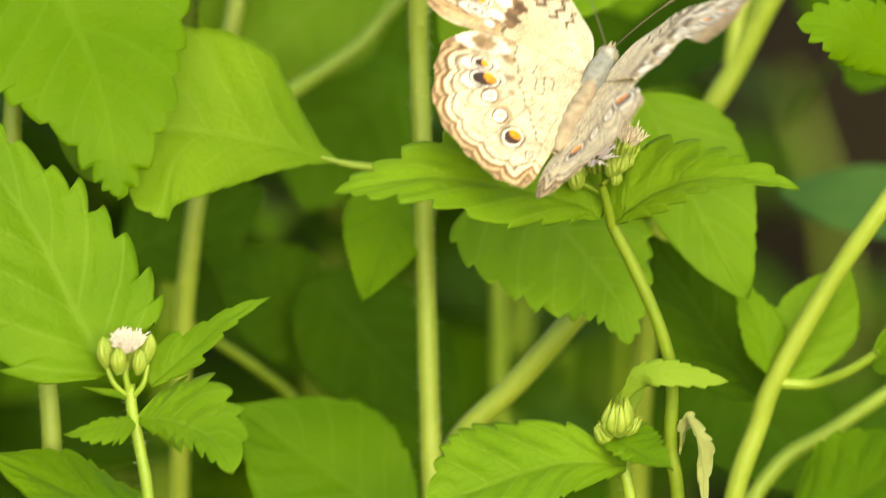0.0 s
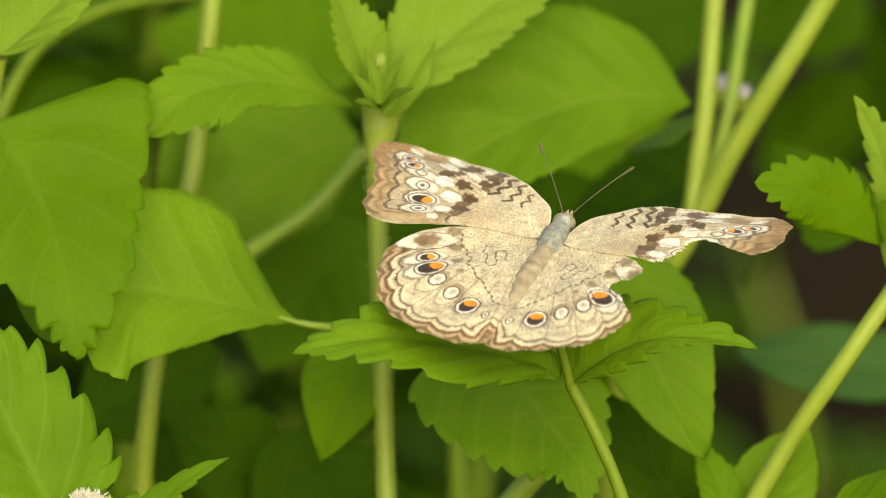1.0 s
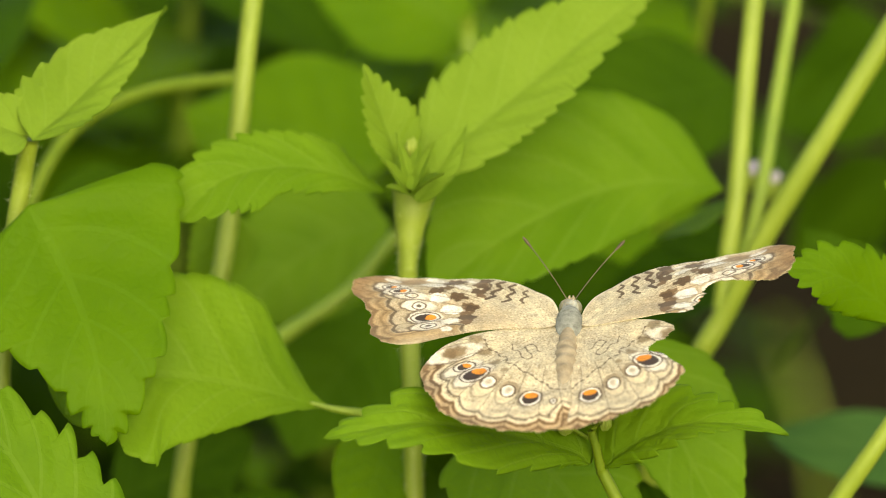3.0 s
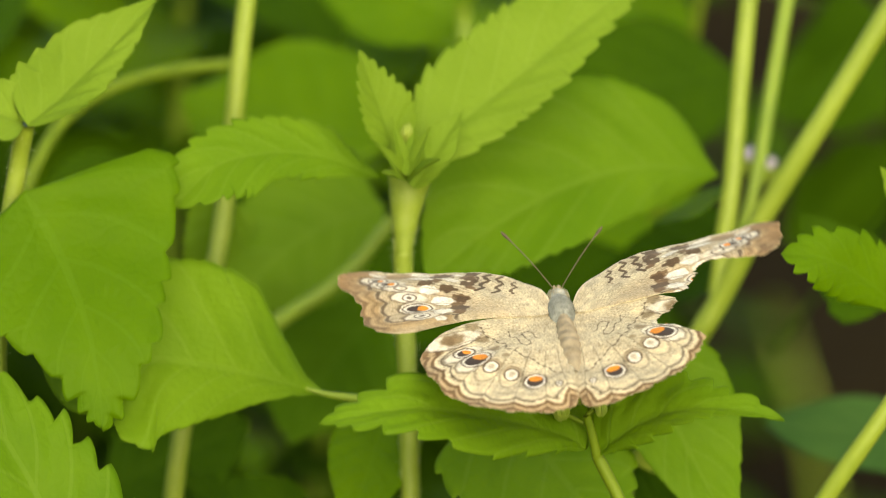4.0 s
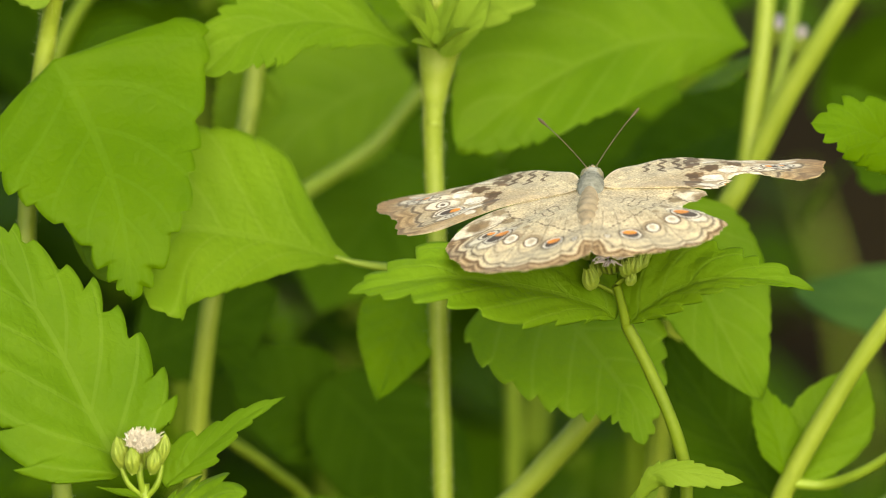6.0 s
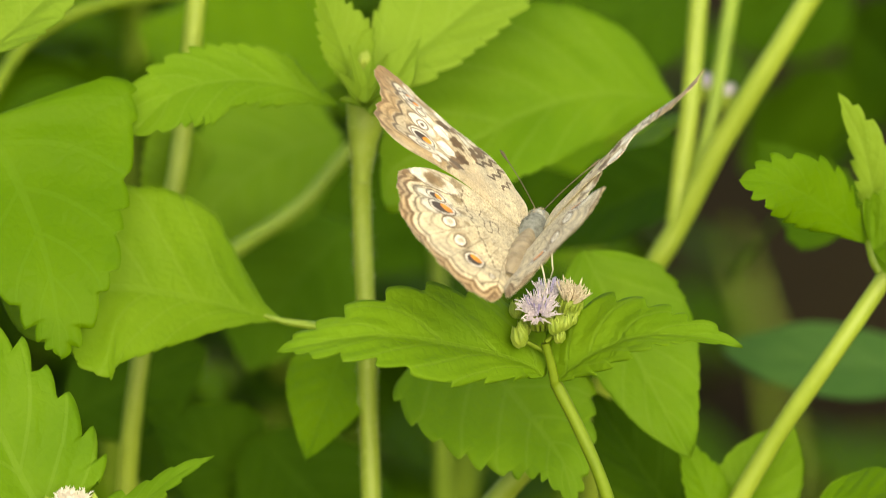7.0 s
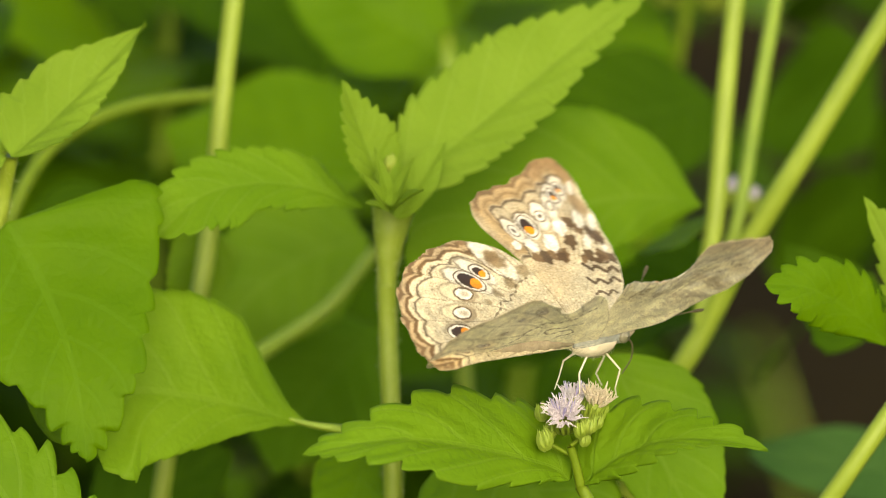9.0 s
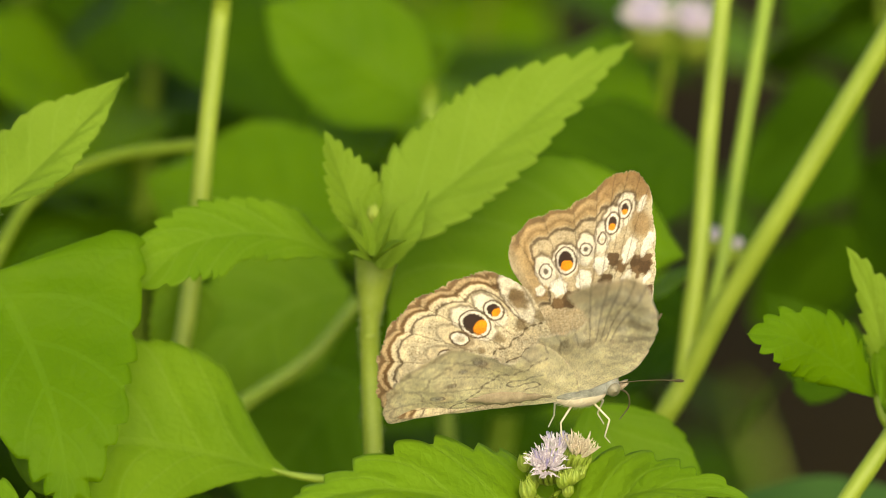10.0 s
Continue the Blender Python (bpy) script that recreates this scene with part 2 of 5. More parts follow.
def leaf_data(length, halves, teeth=9, bite=0.13, wide=0.16, taper=1.15, blunt=0.5, arch=0.0, fold=0.15, droop=0.0, wave=0.07, pucker=1.0, seed=1, coarse=False, sweep=0.0, lobe=0.0, thick=0.00016):
    """Leaf along +x, face +z: (verts, faces, uv). Toothed edge, keel along the midrib, bulges between side veins, real thickness."""
    rng = random.Random(seed)
    per = 4 if coarse else 10
    ns = teeth * per + 1
    nq = 4 if coarse else 11
    s = np.linspace(0, 1, ns)
    base = leaf_shape(s, wide, taper, blunt)
    half = max(halves)
    sides = []
    for sg in (0, 1):
        # pointed teeth of uneven length that lean towards the tip
        steps = np.cumsum([rng.uniform(0.5, 1.5) for _ in range(teeth + 1)])
        steps = np.concatenate([[0], steps]) / steps[-1]
        jag = [rng.uniform(0.35, 1.45) for _ in steps]
        k = np.clip(np.searchsorted(steps, s, side="right") - 1, 0, teeth)
        f = (s - steps[k]) / (steps[k + 1] - steps[k])
        saw = np.where(f < 0.82, (f / 0.82) ** 0.72, (1 - f) / 0.18)
        depth = np.array(jag)[k] * bite
        sides.append(base * (1 - depth * (1 - saw) * np.clip(s * 9 - 0.3, 0, 1) * np.clip((1 - s) * 9, 0.25, 1)) * halves[sg])
    cols = np.concatenate([-np.linspace(1, 0, nq)[:-1] ** 0.9, np.linspace(0, 1, nq) ** 0.9])
    verts, uv = [], []
    p1, p2, p3 = (rng.uniform(0, 6.28) for _ in range(3))
    for i, x in enumerate(s):
        for q in cols:
            y = q * sides[0 if q < 0 else 1][i]
            z = arch * length * 4 * x * (1 - x) - droop * length * x * x + fold * abs(y)
            vein = (x - 0.30 * abs(q) ** 0.9) * 6 % 1.0
            z += pucker * half * 0.04 * math.sin(vein * math.pi) * min(1, abs(q) * 3) * (1 - abs(q) ** 4) * (base[i] ** 0.5)
            z -= half * 0.03 * math.exp(-(q * 9) ** 2) * pucker
            z += wave * half * (math.sin(x * 8 + p1 + (q > 0) * 2) * q * q + 0.5 * math.sin(x * 15 + p2) * abs(q) ** 3)
            z += 0.015 * length * math.sin(x * 4 + p3)
            verts.append((x * length - lobe * length * abs(q) ** 1.3 * math.exp(-x * 5), y + sweep * length * math.sin(x * math.pi), z))
            uv.append((x, 0.5 + 0.5 * q))
    nc = len(cols)
    faces = []
    top = len(verts)
    for i in range(ns - 1):
        for j in range(nc - 1):
            a = i * nc + j
            faces.append((a, a + nc, a + nc + 1, a + 1))
    if not coarse:
        verts += [(x, y, z - thick) for x, y, z in verts]
        uv += uv
        faces += [tuple(reversed([i + top for i in f])) for f in list(faces)]
        rim = [i * nc for i in range(ns)] + [(ns - 1) * nc + j for j in range(1, nc)] + [i * nc + nc - 1 for i in range(ns - 2, -1, -1)] + [j for j in range(nc - 2, 0, -1)]
        for a, b in zip(rim, rim[1:] + rim[:1]):
            faces.append((a, b, b + top, a + top))
    return np.array(verts), faces, uv


def leaf(parent, base, tip, half, face, mat=None, label="", name="leaf", **shape):
    """A leaf from one grid place to another; half: half width in grid steps, or one for each side (right, left of its run); face: the way its upper side looks."""
    b, t = spot(*base), spot(*tip)
    ax = t - b
    length = ax.length
    ax.normalize()
    up = facing(*face)
    up = (up - ax * up.dot(ax)).normalized()
    side = up.cross(ax)
    halves = half if isinstance(half, tuple) else (half, half)
    v, f, uv = leaf_data(length, (halves[0] * STEP, halves[1] * STEP), **shape)
    m = np.array([list(ax), list(side), list(up)])
    return mesh_part(name, v @ m + np.array(b), f, mat or LEAF, parent, label, uv=uv)


def blade_side(rows, s, teeth, bite, rng):
    """Half width along one side of a leaf, and how far its edge leans towards the tip, with uneven forward-pointing teeth."""
    p = spline(rows, 80)
    w = np.interp(s, p[:, 0], np.maximum(p[:, 1], 0))
    steps = np.cumsum([rng.uniform(0.6, 1.4) for _ in range(teeth + 1)])
    steps = np.concatenate([[0], steps]) / steps[-1]
    k = np.clip(np.searchsorted(steps, s, side="right") - 1, 0, teeth)
    f = (s - steps[k]) / (steps[k + 1] - steps[k])
    jag = np.array([rng.uniform(0.55, 1.3) for _ in steps])[k] * bite
    saw = np.where(f < 0.8, np.sin(np.clip(f / 0.8, 0, 1) * math.pi / 2) ** 0.85, np.cos(np.clip((f - 0.8) / 0.2, 0, 1) * math.pi / 2) ** 1.3)
    room = np.clip(w / (2.6 * bite + 1e-6), 0, 1)
    return w + jag * (saw - 0.62) * room, jag * 0.75 * saw * room, w


def blade(parent, mid, a, b, face, mat=None, label="", teeth=9, bite=10.0, fold=0.1, wave=0.05, pucker=1.0, arch=0.0, seed=1, thick=0.00016):
    """A toothed leaf laid along its midrib: mid, grid places from stalk to tip; a, b: half widths (share of the length, grid steps)
    on the two sides; face: the way its upper side looks. It lies in that slope, keeled along the midrib and bulged between the side veins."""
    rng = random.Random(seed)
    ns, nq = teeth * 11 + 1, 12
    s = np.linspace(0, 1, ns)
    line = spline(mid, ns)
    way = np.gradient(line[:, :2], axis=0)
    way /= np.linalg.norm(way, axis=1)[:, None] + 1e-9
    r, u, t = facing(*face).dot(RIGHT), facing(*face).dot(UP), -facing(*face).dot(AWAY)
    up = facing(*face)
    wa, la, sa = blade_side(a, s, teeth, bite, rng)
    wb, lb, sb = blade_side(b, s, teeth, bite, rng)
    p1, p2, p3 = (rng.uniform(0, 6.28) for _ in range(3))
    big = max(wa.max(), wb.max()) * STEP
    length = float(np.linalg.norm(np.diff(line[:, :2], axis=0), axis=1).sum()) * STEP
    cols = np.concatenate([-np.linspace(1, 0, nq)[:-1] ** 0.9, np.linspace(0, 1, nq) ** 0.9])
    verts, uv = [], []
    for i in range(ns):
        x, y, d = line[i]
        d = d if d < 8 else 8 + (d - 8) * 1.7
        for q in cols:
            w, ln, flat = (wa[i], la[i], sa[i]) if q > 0 else (wb[i], lb[i], sb[i])
            qq = max(-1.0, min(1.0, q * w / max(flat * 1.08, 1e-6)))
            dx = -way[i, 1] * w * q + way[i, 0] * ln * abs(q) ** 4
            dy = way[i, 0] * w * q + way[i, 1] * ln * abs(q) ** 4
            deep = d + (r * dx - u * dy) / max(t, 0.35) * STEP * 1000
            k = 1 + deep * 0.001 / AWAY_M
            place = FOCUS + RIGHT * ((x + dx - 784) * STEP * k) + UP * ((441 - y - dy) * STEP * k) + AWAY * (deep * 0.001)
            h = w * abs(q) * STEP
            vein = (s[i] - 0.30 * abs(qq) ** 0.9) * 6 % 1.0
            z = fold * h + arch * length * 4 * s[i] * (1 - s[i])
            z += pucker * w * STEP * 0.05 * math.sin(vein * math.pi) * min(1, abs(q) * 3) * (1 - abs(q) ** 4)
            z -= w * STEP * 0.03 * math.exp(-(q * 9) ** 2) * pucker
            z += wave * big * (math.sin(s[i] * 8 + p1 + (q > 0) * 2) * q * q + 0.5 * math.sin(s[i] * 15 + p2) * abs(q) ** 3)
            verts.append(place + up * z)
            uv.append((s[i], 0.5 + 0.5 * qq))
    nc, top = len(cols), len(verts)
    faces = [(i * nc + j, i * nc + j + 1, i * nc + nc + j + 1, i * nc + nc + j) for i in range(ns - 1) for j in range(nc - 1)]
    verts += [v - up * thick for v in verts]
    uv += uv
    faces += [tuple(reversed([i + top for i in q])) for q in list(faces)]
    rim = [i * nc for i in range(ns)] + [(ns - 1) * nc + j for j in range(1, nc)] + [i * nc + nc - 1 for i in range(ns - 2, -1, -1)] + [j for j in range(nc - 2, 0, -1)]
    faces += [(p, q, q + top, p + top) for p, q in zip(rim, rim[1:] + rim[:1])]
    return mesh_part("leaf", verts, faces, mat or LEAF, parent, label, uv=uv)


# ---- ground ----
def ground_sheet():
    """One uneven sheet of soil that reaches the horizon, finer near the plants."""
    side = np.concatenate([-np.geomspace(60, 2.2, 14), np.linspace(-2, 2, 81), np.geomspace(2.2, 60, 14)])
    verts, faces = [], []
    n = len(side)
    for y in side:
        for x in side:
            near = max(0.0, 1 - max(abs(x), abs(y)) / 2.2)
            z = (noise.noise(Vector((x * 3, y * 3, 0))) * 0.02 + noise.noise(Vector((x * 14, y * 14, 4))) * 0.008) * near
            verts.append((x, y, z))
    for i in range(n - 1):
        for j in range(n - 1):
            a = i * n + j
            faces.append((a, a + 1, a + n + 1, a + n))
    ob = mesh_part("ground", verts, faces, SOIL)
    return tagged(ob, "dark brown bare soil under the weeds", "ground", kind="structure")


ground_sheet()


def foot(x, y, d, drop=0.0):
    """The place on the soil below a grid place."""
    p = spot(x, y, d)
    return Vector((p.x + drop, p.y, 0.0))


def weed(x, y, d, label, drop=0.0):
    return thing("weed", foot(x, y, d, drop), label, "plant", "weeds")


# ---- flower heads ----
def flower_head(parent, centre, axis, size, mat, open_=1.0, count=70, seed=3, label="", d=0.0):
    """A daisy-family head: cup of bracts, and a brush of thin forked florets."""
    rng = random.Random(seed)
    c = spot(*centre)
    ax = facing(*axis)
    r = size * STEP
    head = thing_part("flower_head", parent, label)
    cup = blob_data(c - ax * r * 0.75, ax, r * 1.7, r * 0.62, lambda t: 0.25 + 0.75 * math.sin(min(t * 1.25, 1) * math.pi / 2) if t < 0.97 else 0.6, 12, 16)
    mesh_part("cup", *cup, BUD, head, "ribbed green cup of bracts")
    # pointed bracts laid round the cup
    o = ax.orthogonal().normalized()
    p = ax.cross(o)
    for k in range(14):
        w = k * 2 * math.pi / 14
        out = o * math.cos(w) + p * math.sin(w)
        line = [c - ax * r * 1.5 + out * r * 0.15, c - ax * r * 0.9 + out * r * 0.6, c - ax * r * 0.2 + out * r * 0.7, c + ax * r * 0.15 + out * r * 0.68]
        mesh_part("bract", *tube_data(spline(line, 7), [r * 0.09, r * 0.13, r * 0.14, r * 0.12, r * 0.09, r * 0.05, r * 0.01], 5), BUD, head)
    lots = []
    for k in range(count):
        w = rng.uniform(0, 2 * math.pi)
        q = math.sqrt(rng.random())
        out = o * math.cos(w) + p * math.sin(w)
        root = c + out * r * 0.5 * q
        lean = (ax + out * q * 1.0 * open_).normalized()
        tip = root + lean * r * rng.uniform(0.55, 0.85) * (0.6 + 0.4 * open_)
        bend = Vector((rng.gauss(0, 1), rng.gauss(0, 1), rng.gauss(0, 1))) * r * 0.08
        lots.append(tube_data(spline([root, (root + tip) / 2 + bend * 0.4, tip + bend], 5), [r * 0.045, r * 0.055, r * 0.07, r * 0.06, r * 0.02], 5))
        for _ in range(2):
            e = tip + bend + (lean + Vector((rng.gauss(0, 1), rng.gauss(0, 1), rng.gauss(0, 1))) * 0.45).normalized() * r * rng.uniform(0.18, 0.4) * open_
            lots.append(tube_data([tip + bend * 0.8, (tip + bend + e) / 2, e], [r * 0.036, r * 0.03, r * 0.02], 4))
    if mat is FLORET:
        rods = []
        for k in range(16):
            w = rng.uniform(0, 2 * math.pi)
            out = o * math.cos(w) + p * math.sin(w)
            root = c + out * r * rng.uniform(0.1, 0.5) + ax * r * 0.3
            tip = root + (ax * 0.8 + UP * 0.6 + out * 0.5).normalized() * r * rng.uniform(0.6, 0.95)
            rods.append(tube_data(spline([root, (root + tip) / 2 + out * r * 0.06, tip], 5), [r * 0.03, r * 0.03, r * 0.032, r * 0.036, r * 0.02], 5))
        tagged(mesh_part("style_tuft", *join(*rods), STYLE, head), "bluish lilac styles", kind="stuff")
    ob = mesh_part("floret_tuft", *join(*lots), mat, head)
    tagged(ob, kind="stuff")
    return head


def thing_part(name, parent, label=""):
    ob = new(name)
    ob.parent = parent
    ob.empty_display_size = 0.005
    return tagged(ob, label) if label else ob


def bud(parent, centre, axis, size, long=1.6):
    """A closed green bud of overlapping pointed bracts."""
    c, ax, r = spot(*centre), facing(*axis), size * STEP
    o = ax.orthogonal().normalized()
    p = ax.cross(o)
    core = mesh_part("bud", *blob_data(c, ax, r * 2 * long, r * 0.9, lambda t: egg(t) * (1.1 - 0.4 * t), 10, 14), BUD, parent)
    for k in range(11):
        w = k * 2.4
        out = o * math.cos(w) + p * math.sin(w)
        lift = (k % 3) * 0.3
        line = [c + ax * r * (-1.0 * long + lift) + out * r * 0.3, c + ax * r * (-0.4 + lift) + out * r * 0.78, c + ax * r * (0.5 + lift) + out * r * 0.62, c + ax * r * (1.25 + lift) + out * r * 0.5]
        mesh_part("bract", *tube_data(spline(line, 8), [r * 0.12, r * 0.3, r * 0.36, r * 0.34, r * 0.27, r * 0.18, r * 0.09, r * 0.015], 6), BUD, core)
    return core


# ---- the flowering weed on which the butterfly sits ----
host = weed(1203, 1187, 4, "green weed with toothed leaves and lilac flower heads")
stem(host, [foot(1203, 1187, 4), (1203, 1187, 4), (1190, 1095, 3), (1193, 1005, 2), (1188, 945, 1), (1163, 865, 0), (1123, 775, 0), (1086, 702, 0)], (28, 22), STEM_DARK, 0)
stem(host, [(1086, 704, 0), (1078, 668, -1), (1068, 632, -2)], (18, 15), STEM_DARK, 0, "flower_stalk")
stem(host, [(1068, 632, -2), (1110, 600, -1)], (9, 8), STEM_DARK, 0, "flower_stalk")
stem(host, [(1072, 650, -1), (1024, 625, -2)], (9, 8), STEM_DARK, 0, "flower_stalk")
blade(host, [(1066, 692, 0), (1033, 668, -1), (941, 641, -5), (844, 623, -9), (752, 617, -12), (650, 634, -15), (594, 646, -16)],
      [(0, 8), (0.06, 60), (0.12, 82), (0.25, 88), (0.39, 86), (0.50, 82), (0.59, 66), (0.74, 40), (0.88, 20), (1, 0)],
      [(0, 4), (0.06, 24), (0.25, 50), (0.37, 74), (0.49, 70), (0.63, 56), (0.75, 36), (0.88, 14), (1, 0)],
      (0.10, 0.72, 0.68), LEAF, teeth=9, bite=15, fold=0.12, wave=0.05, pucker=1.7, seed=2)
blade(host, [(1086, 702, 0), (1130, 665, -2), (1190, 632, -4), (1260, 618, -7), (1340, 622, -9), (1417, 638, -10)],
      [(0, 4), (0.14, 28), (0.38, 42), (0.59, 27), (0.78, 14), (1, 0)],
      [(0, 8), (0.07, 50), (0.19, 76), (0.31, 76), (0.52, 60), (0.72, 30), (0.85, 18), (1, 0)],
      (-0.25, 0.70, 0.66), LEAF, teeth=8, bite=13, fold=0.25, wave=0.05, pucker=1.7, seed=3)
flower_head(host, (1057, 578, -3), (-0.1, 0.5, 0.8), 33, FLORET, 1.0, 110, 5, "lilac flower head with forked styles")
flower_head(host, (1074, 548, 3), (0.0, 0.95, 0.2), 28, FLORET, 0.8, 70, 6, "lilac flower head with forked styles")
flower_head(host, (1114, 556, 1), (0.25, 0.85, 0.4), 32, FLORET_OLD, 0.8, 90, 7, "fading cream flower head with lilac styles")
for at_, lean, size, long_ in (((1023, 622, -3), (-0.25, 0.95, 0.2), 15, 1.3), ((1033, 606, -1), (-0.1, 1, 0.1), 12, 1.2), ((1017, 574, 2), (-0.15, 1, 0), 12, 1.3),
                              ((1086, 604, -4), (-0.1, 0.95, 0.3), 12, 1.2), ((1101, 598, -4), (0.2, 0.95, 0.3), 13, 1.2), ((1114, 592, -2), (0.4, 0.9, 0.1), 11, 1.2), ((1094, 622, -3), (0.0, 0.95, 0.2), 10, 1.2)):
    bud(host, at_, lean, size, long_)
blade(host, [(930, 605, 24), (999, 705, 20), (1060, 785, 17), (1100, 845, 15), (1117, 916, 14)],
      [(0, 120), (0.05, 180), (0.2, 178), (0.33, 152), (0.5, 112), (0.63, 84), (0.8, 48), (0.93, 20), (1, 0)],
      [(0, 60), (0.2, 120), (0.4, 128), (0.6, 90), (0.8, 40), (0.93, 18), (1, 0)],
      (0.10, 0.58, 0.80), LEAF, teeth=10, bite=13, fold=0.08, wave=0.04, seed=16)

# ---- hairy weed behind, with a whorl of young leaves ----
tall = weed(768, 1187, 18, "tall hairy green weed with a tuft of young pointed leaves")
stem(tall, [foot(770, 1190, 26), (768, 1187, 26), (762, 1000, 26), (757, 800, 26), (752, 600, 25), (745, 420, 25), (744, 300, 24), (752, 205, 24)], (40, 35), STEM_PALE, 1100)
stem(tall, [(745, 350, 24), (746, 300, 24), (750, 250, 24), (757, 200, 24)], (26, 84), STEM_PALE, 160, "stem_joint", "swollen pale stem joint")
stem(tall, [(757, 201, 24), (757, 192, 24), (757, 178, 24)], (84, 10), LEAF_YOUNG, 0, "stem_joint")
blade(tall, [(738, 180, 21), (702, 82, 20), (665, -18, 19)], [(0, 20), (0.3, 48), (0.5, 46), (0.75, 24), (1, 0)], [(0, 25), (0.3, 42), (0.5, 40), (0.75, 24), (1, 0)],
      (0.45, 0.3, 0.80), LEAF_YOUNG, teeth=9, bite=7, fold=0.35, seed=11)
blade(tall, [(772, 172, 22), (890, 74, 25), (990, -6, 27), (1092, -88, 30), (1216, -178, 32)],
      [(0, 15), (0.1, 55), (0.3, 76), (0.5, 67), (0.7, 45), (0.87, 19), (1, 0)],
      [(0, 20), (0.06, 70), (0.15, 104), (0.3, 106), (0.5, 104), (0.7, 67), (0.87, 27), (1, 0)],
      (-0.20, 0.38, 0.90), LEAF_YOUNG, teeth=14, bite=11, fold=0.16, seed=12)
blade(tall, [(700, 212, 23), (600, 172, 22), (500, 166, 20), (410, 190, 18), (338, 262, 16)],
      [(0, 6), (0.12, 25), (0.25, 52), (0.5, 60), (0.75, 58), (0.9, 48), (0.97, 26), (1, 0)],
      [(0, 6), (0.1, 20), (0.25, 44), (0.45, 50), (0.57, 76), (0.8, 62), (0.93, 30), (1, 0)],
      (0.0, 0.50, 0.85), LEAF, teeth=12, bite=10, fold=0.10, seed=13)
leaf(tall, (760, 228, 19), (850, 92, 21), (40, 46), (-0.3, 0.45, 0.85), LEAF_YOUNG, teeth=6, fold=0.15, bite=0.08, seed=14, wide=0.4)
leaf(tall, (742, 205, 19), (712, 128, 21), 20, (0.5, 0.3, 0.8), LEAF_YOUNG, teeth=5, fold=0.15, seed=15, wide=0.35)
leaf(tall, (752, 208, 18), (764, 118, 20), 20, (-0.4, 0.3, 0.8), LEAF_YOUNG, teeth=5, fold=0.15, seed=18, wide=0.35)
bud(tall, (750, 132, 20), (0, 1, 0.2), 11, 1.6)
for k, (tip, half, turn) in enumerate([((700, 150, 16), 16, (0.5, 0.4, 0.75)), ((724, 104, 18), 13, (0.3, 0.3, 0.9)), ((790, 120, 17), 15, (-0.5, 0.4, 0.75)), ((806, 176, 14), 20, (-0.2, 0.7, 0.7)), ((706, 200, 14), 18, (0.2, 0.7, 0.7))]):
    leaf(tall, (752, 214, 19), tip, half, turn, LEAF_YOUNG, teeth=5, fold=0.35, seed=150 + k, wide=0.35)

# ---- weed with a broad hanging leaf ----
broad = weed(90, 1187, 6, "green weed with broad toothed hanging leaves")
stem(broad, [foot(98, 1187, 14), (98, 1187, 14), (86, 985, 14), (50, 780, 17), (25, 560, 19), (42, 330, 18), (62, 190, 17), (76, 112, 15)], (38, 34), STEM_PALE, 500)
blade(broad, [(72, 234, 14), (138, 352, 12), (183, 470, 9), (205, 580, 7), (211, 659, 6)],
      [(0, 10), (0.05, 120), (0.15, 190), (0.3, 188), (0.42, 160), (0.58, 104), (0.76, 52), (0.93, 20), (1, 0)],
      [(0, 10), (0.04, 150), (0.08, 230), (0.14, 258), (0.2, 245), (0.3, 205), (0.45, 152), (0.6, 116), (0.8, 52), (0.93, 21), (1, 0)],
      (0.05, 0.40, 0.92), LEAF_MID, teeth=10, bite=14, fold=0.06, wave=0.04, pucker=0.8, seed=21)
leaf(broad, (78, 118, 14), (319, -113, 20), (66, 108), (-0.2, 0.45, 0.86), LEAF_YOUNG, teeth=9, wide=0.26, fold=0.16, bite=0.11, seed=22, blunt=0.7)
leaf(broad, (70, 112, 15), (-120, 40, 12), 70, (0.2, 0.6, 0.75), LEAF_YOUNG, teeth=9, fold=0.2, bite=0.1, seed=23)

# ---- small flowering weed in front ----
small = weed(262, 1190, -8, "small green weed with a white flower head and buds")
stem(small, [foot(266, 1190, -8), (265, 1190, -8), (250, 1100, -8), (236, 1030, -8), (232, 985, -8)], (24, 20), STEM, 160)
blade(small, [(196, 966, -6), (140, 860, -5), (70, 720, -4), (-10, 600, -3), (-60, 528, -2)],
      [(0, 30), (0.05, 100), (0.12, 136), (0.3, 132), (0.5, 106), (0.7, 70), (0.86, 40), (1, 0)],
      [(0, 30), (0.05, 110), (0.15, 160), (0.3, 165), (0.5, 140), (0.7, 95), (0.86, 50), (1, 0)],
      (0.20, 0.42, 0.88), LEAF, teeth=9, bite=27, fold=0.10, wave=0.04, pucker=1.5, seed=31)
blade(small, [(270, 988, -8), (340, 925, -9), (410, 868, -11), (482, 830, -12)], [(0, 5), (0.15, 20), (0.3, 30), (0.45, 22), (0.65, 14), (1, 0)],
      [(0, 40), (0.12, 52), (0.25, 44), (0.38, 28), (0.6, 17), (0.8, 10), (1, 0)], (0.10, 0.62, 0.78), LEAF, teeth=6, bite=10, fold=0.15, seed=32)
blade(small, [(248, 1045, -8), (320, 1052, -12), (380, 1084, -17), (416, 1142, -22)], [(0, 10), (0.3, 48), (0.5, 40), (0.7, 28), (0.87, 18), (1, 0)],
      [(0, 5), (0.15, 50), (0.38, 92), (0.6, 72), (0.8, 44), (0.93, 20), (1, 0)], (0.1, 0.62, 0.78), LEAF, teeth=6, bite=20, fold=0.05, seed=33)
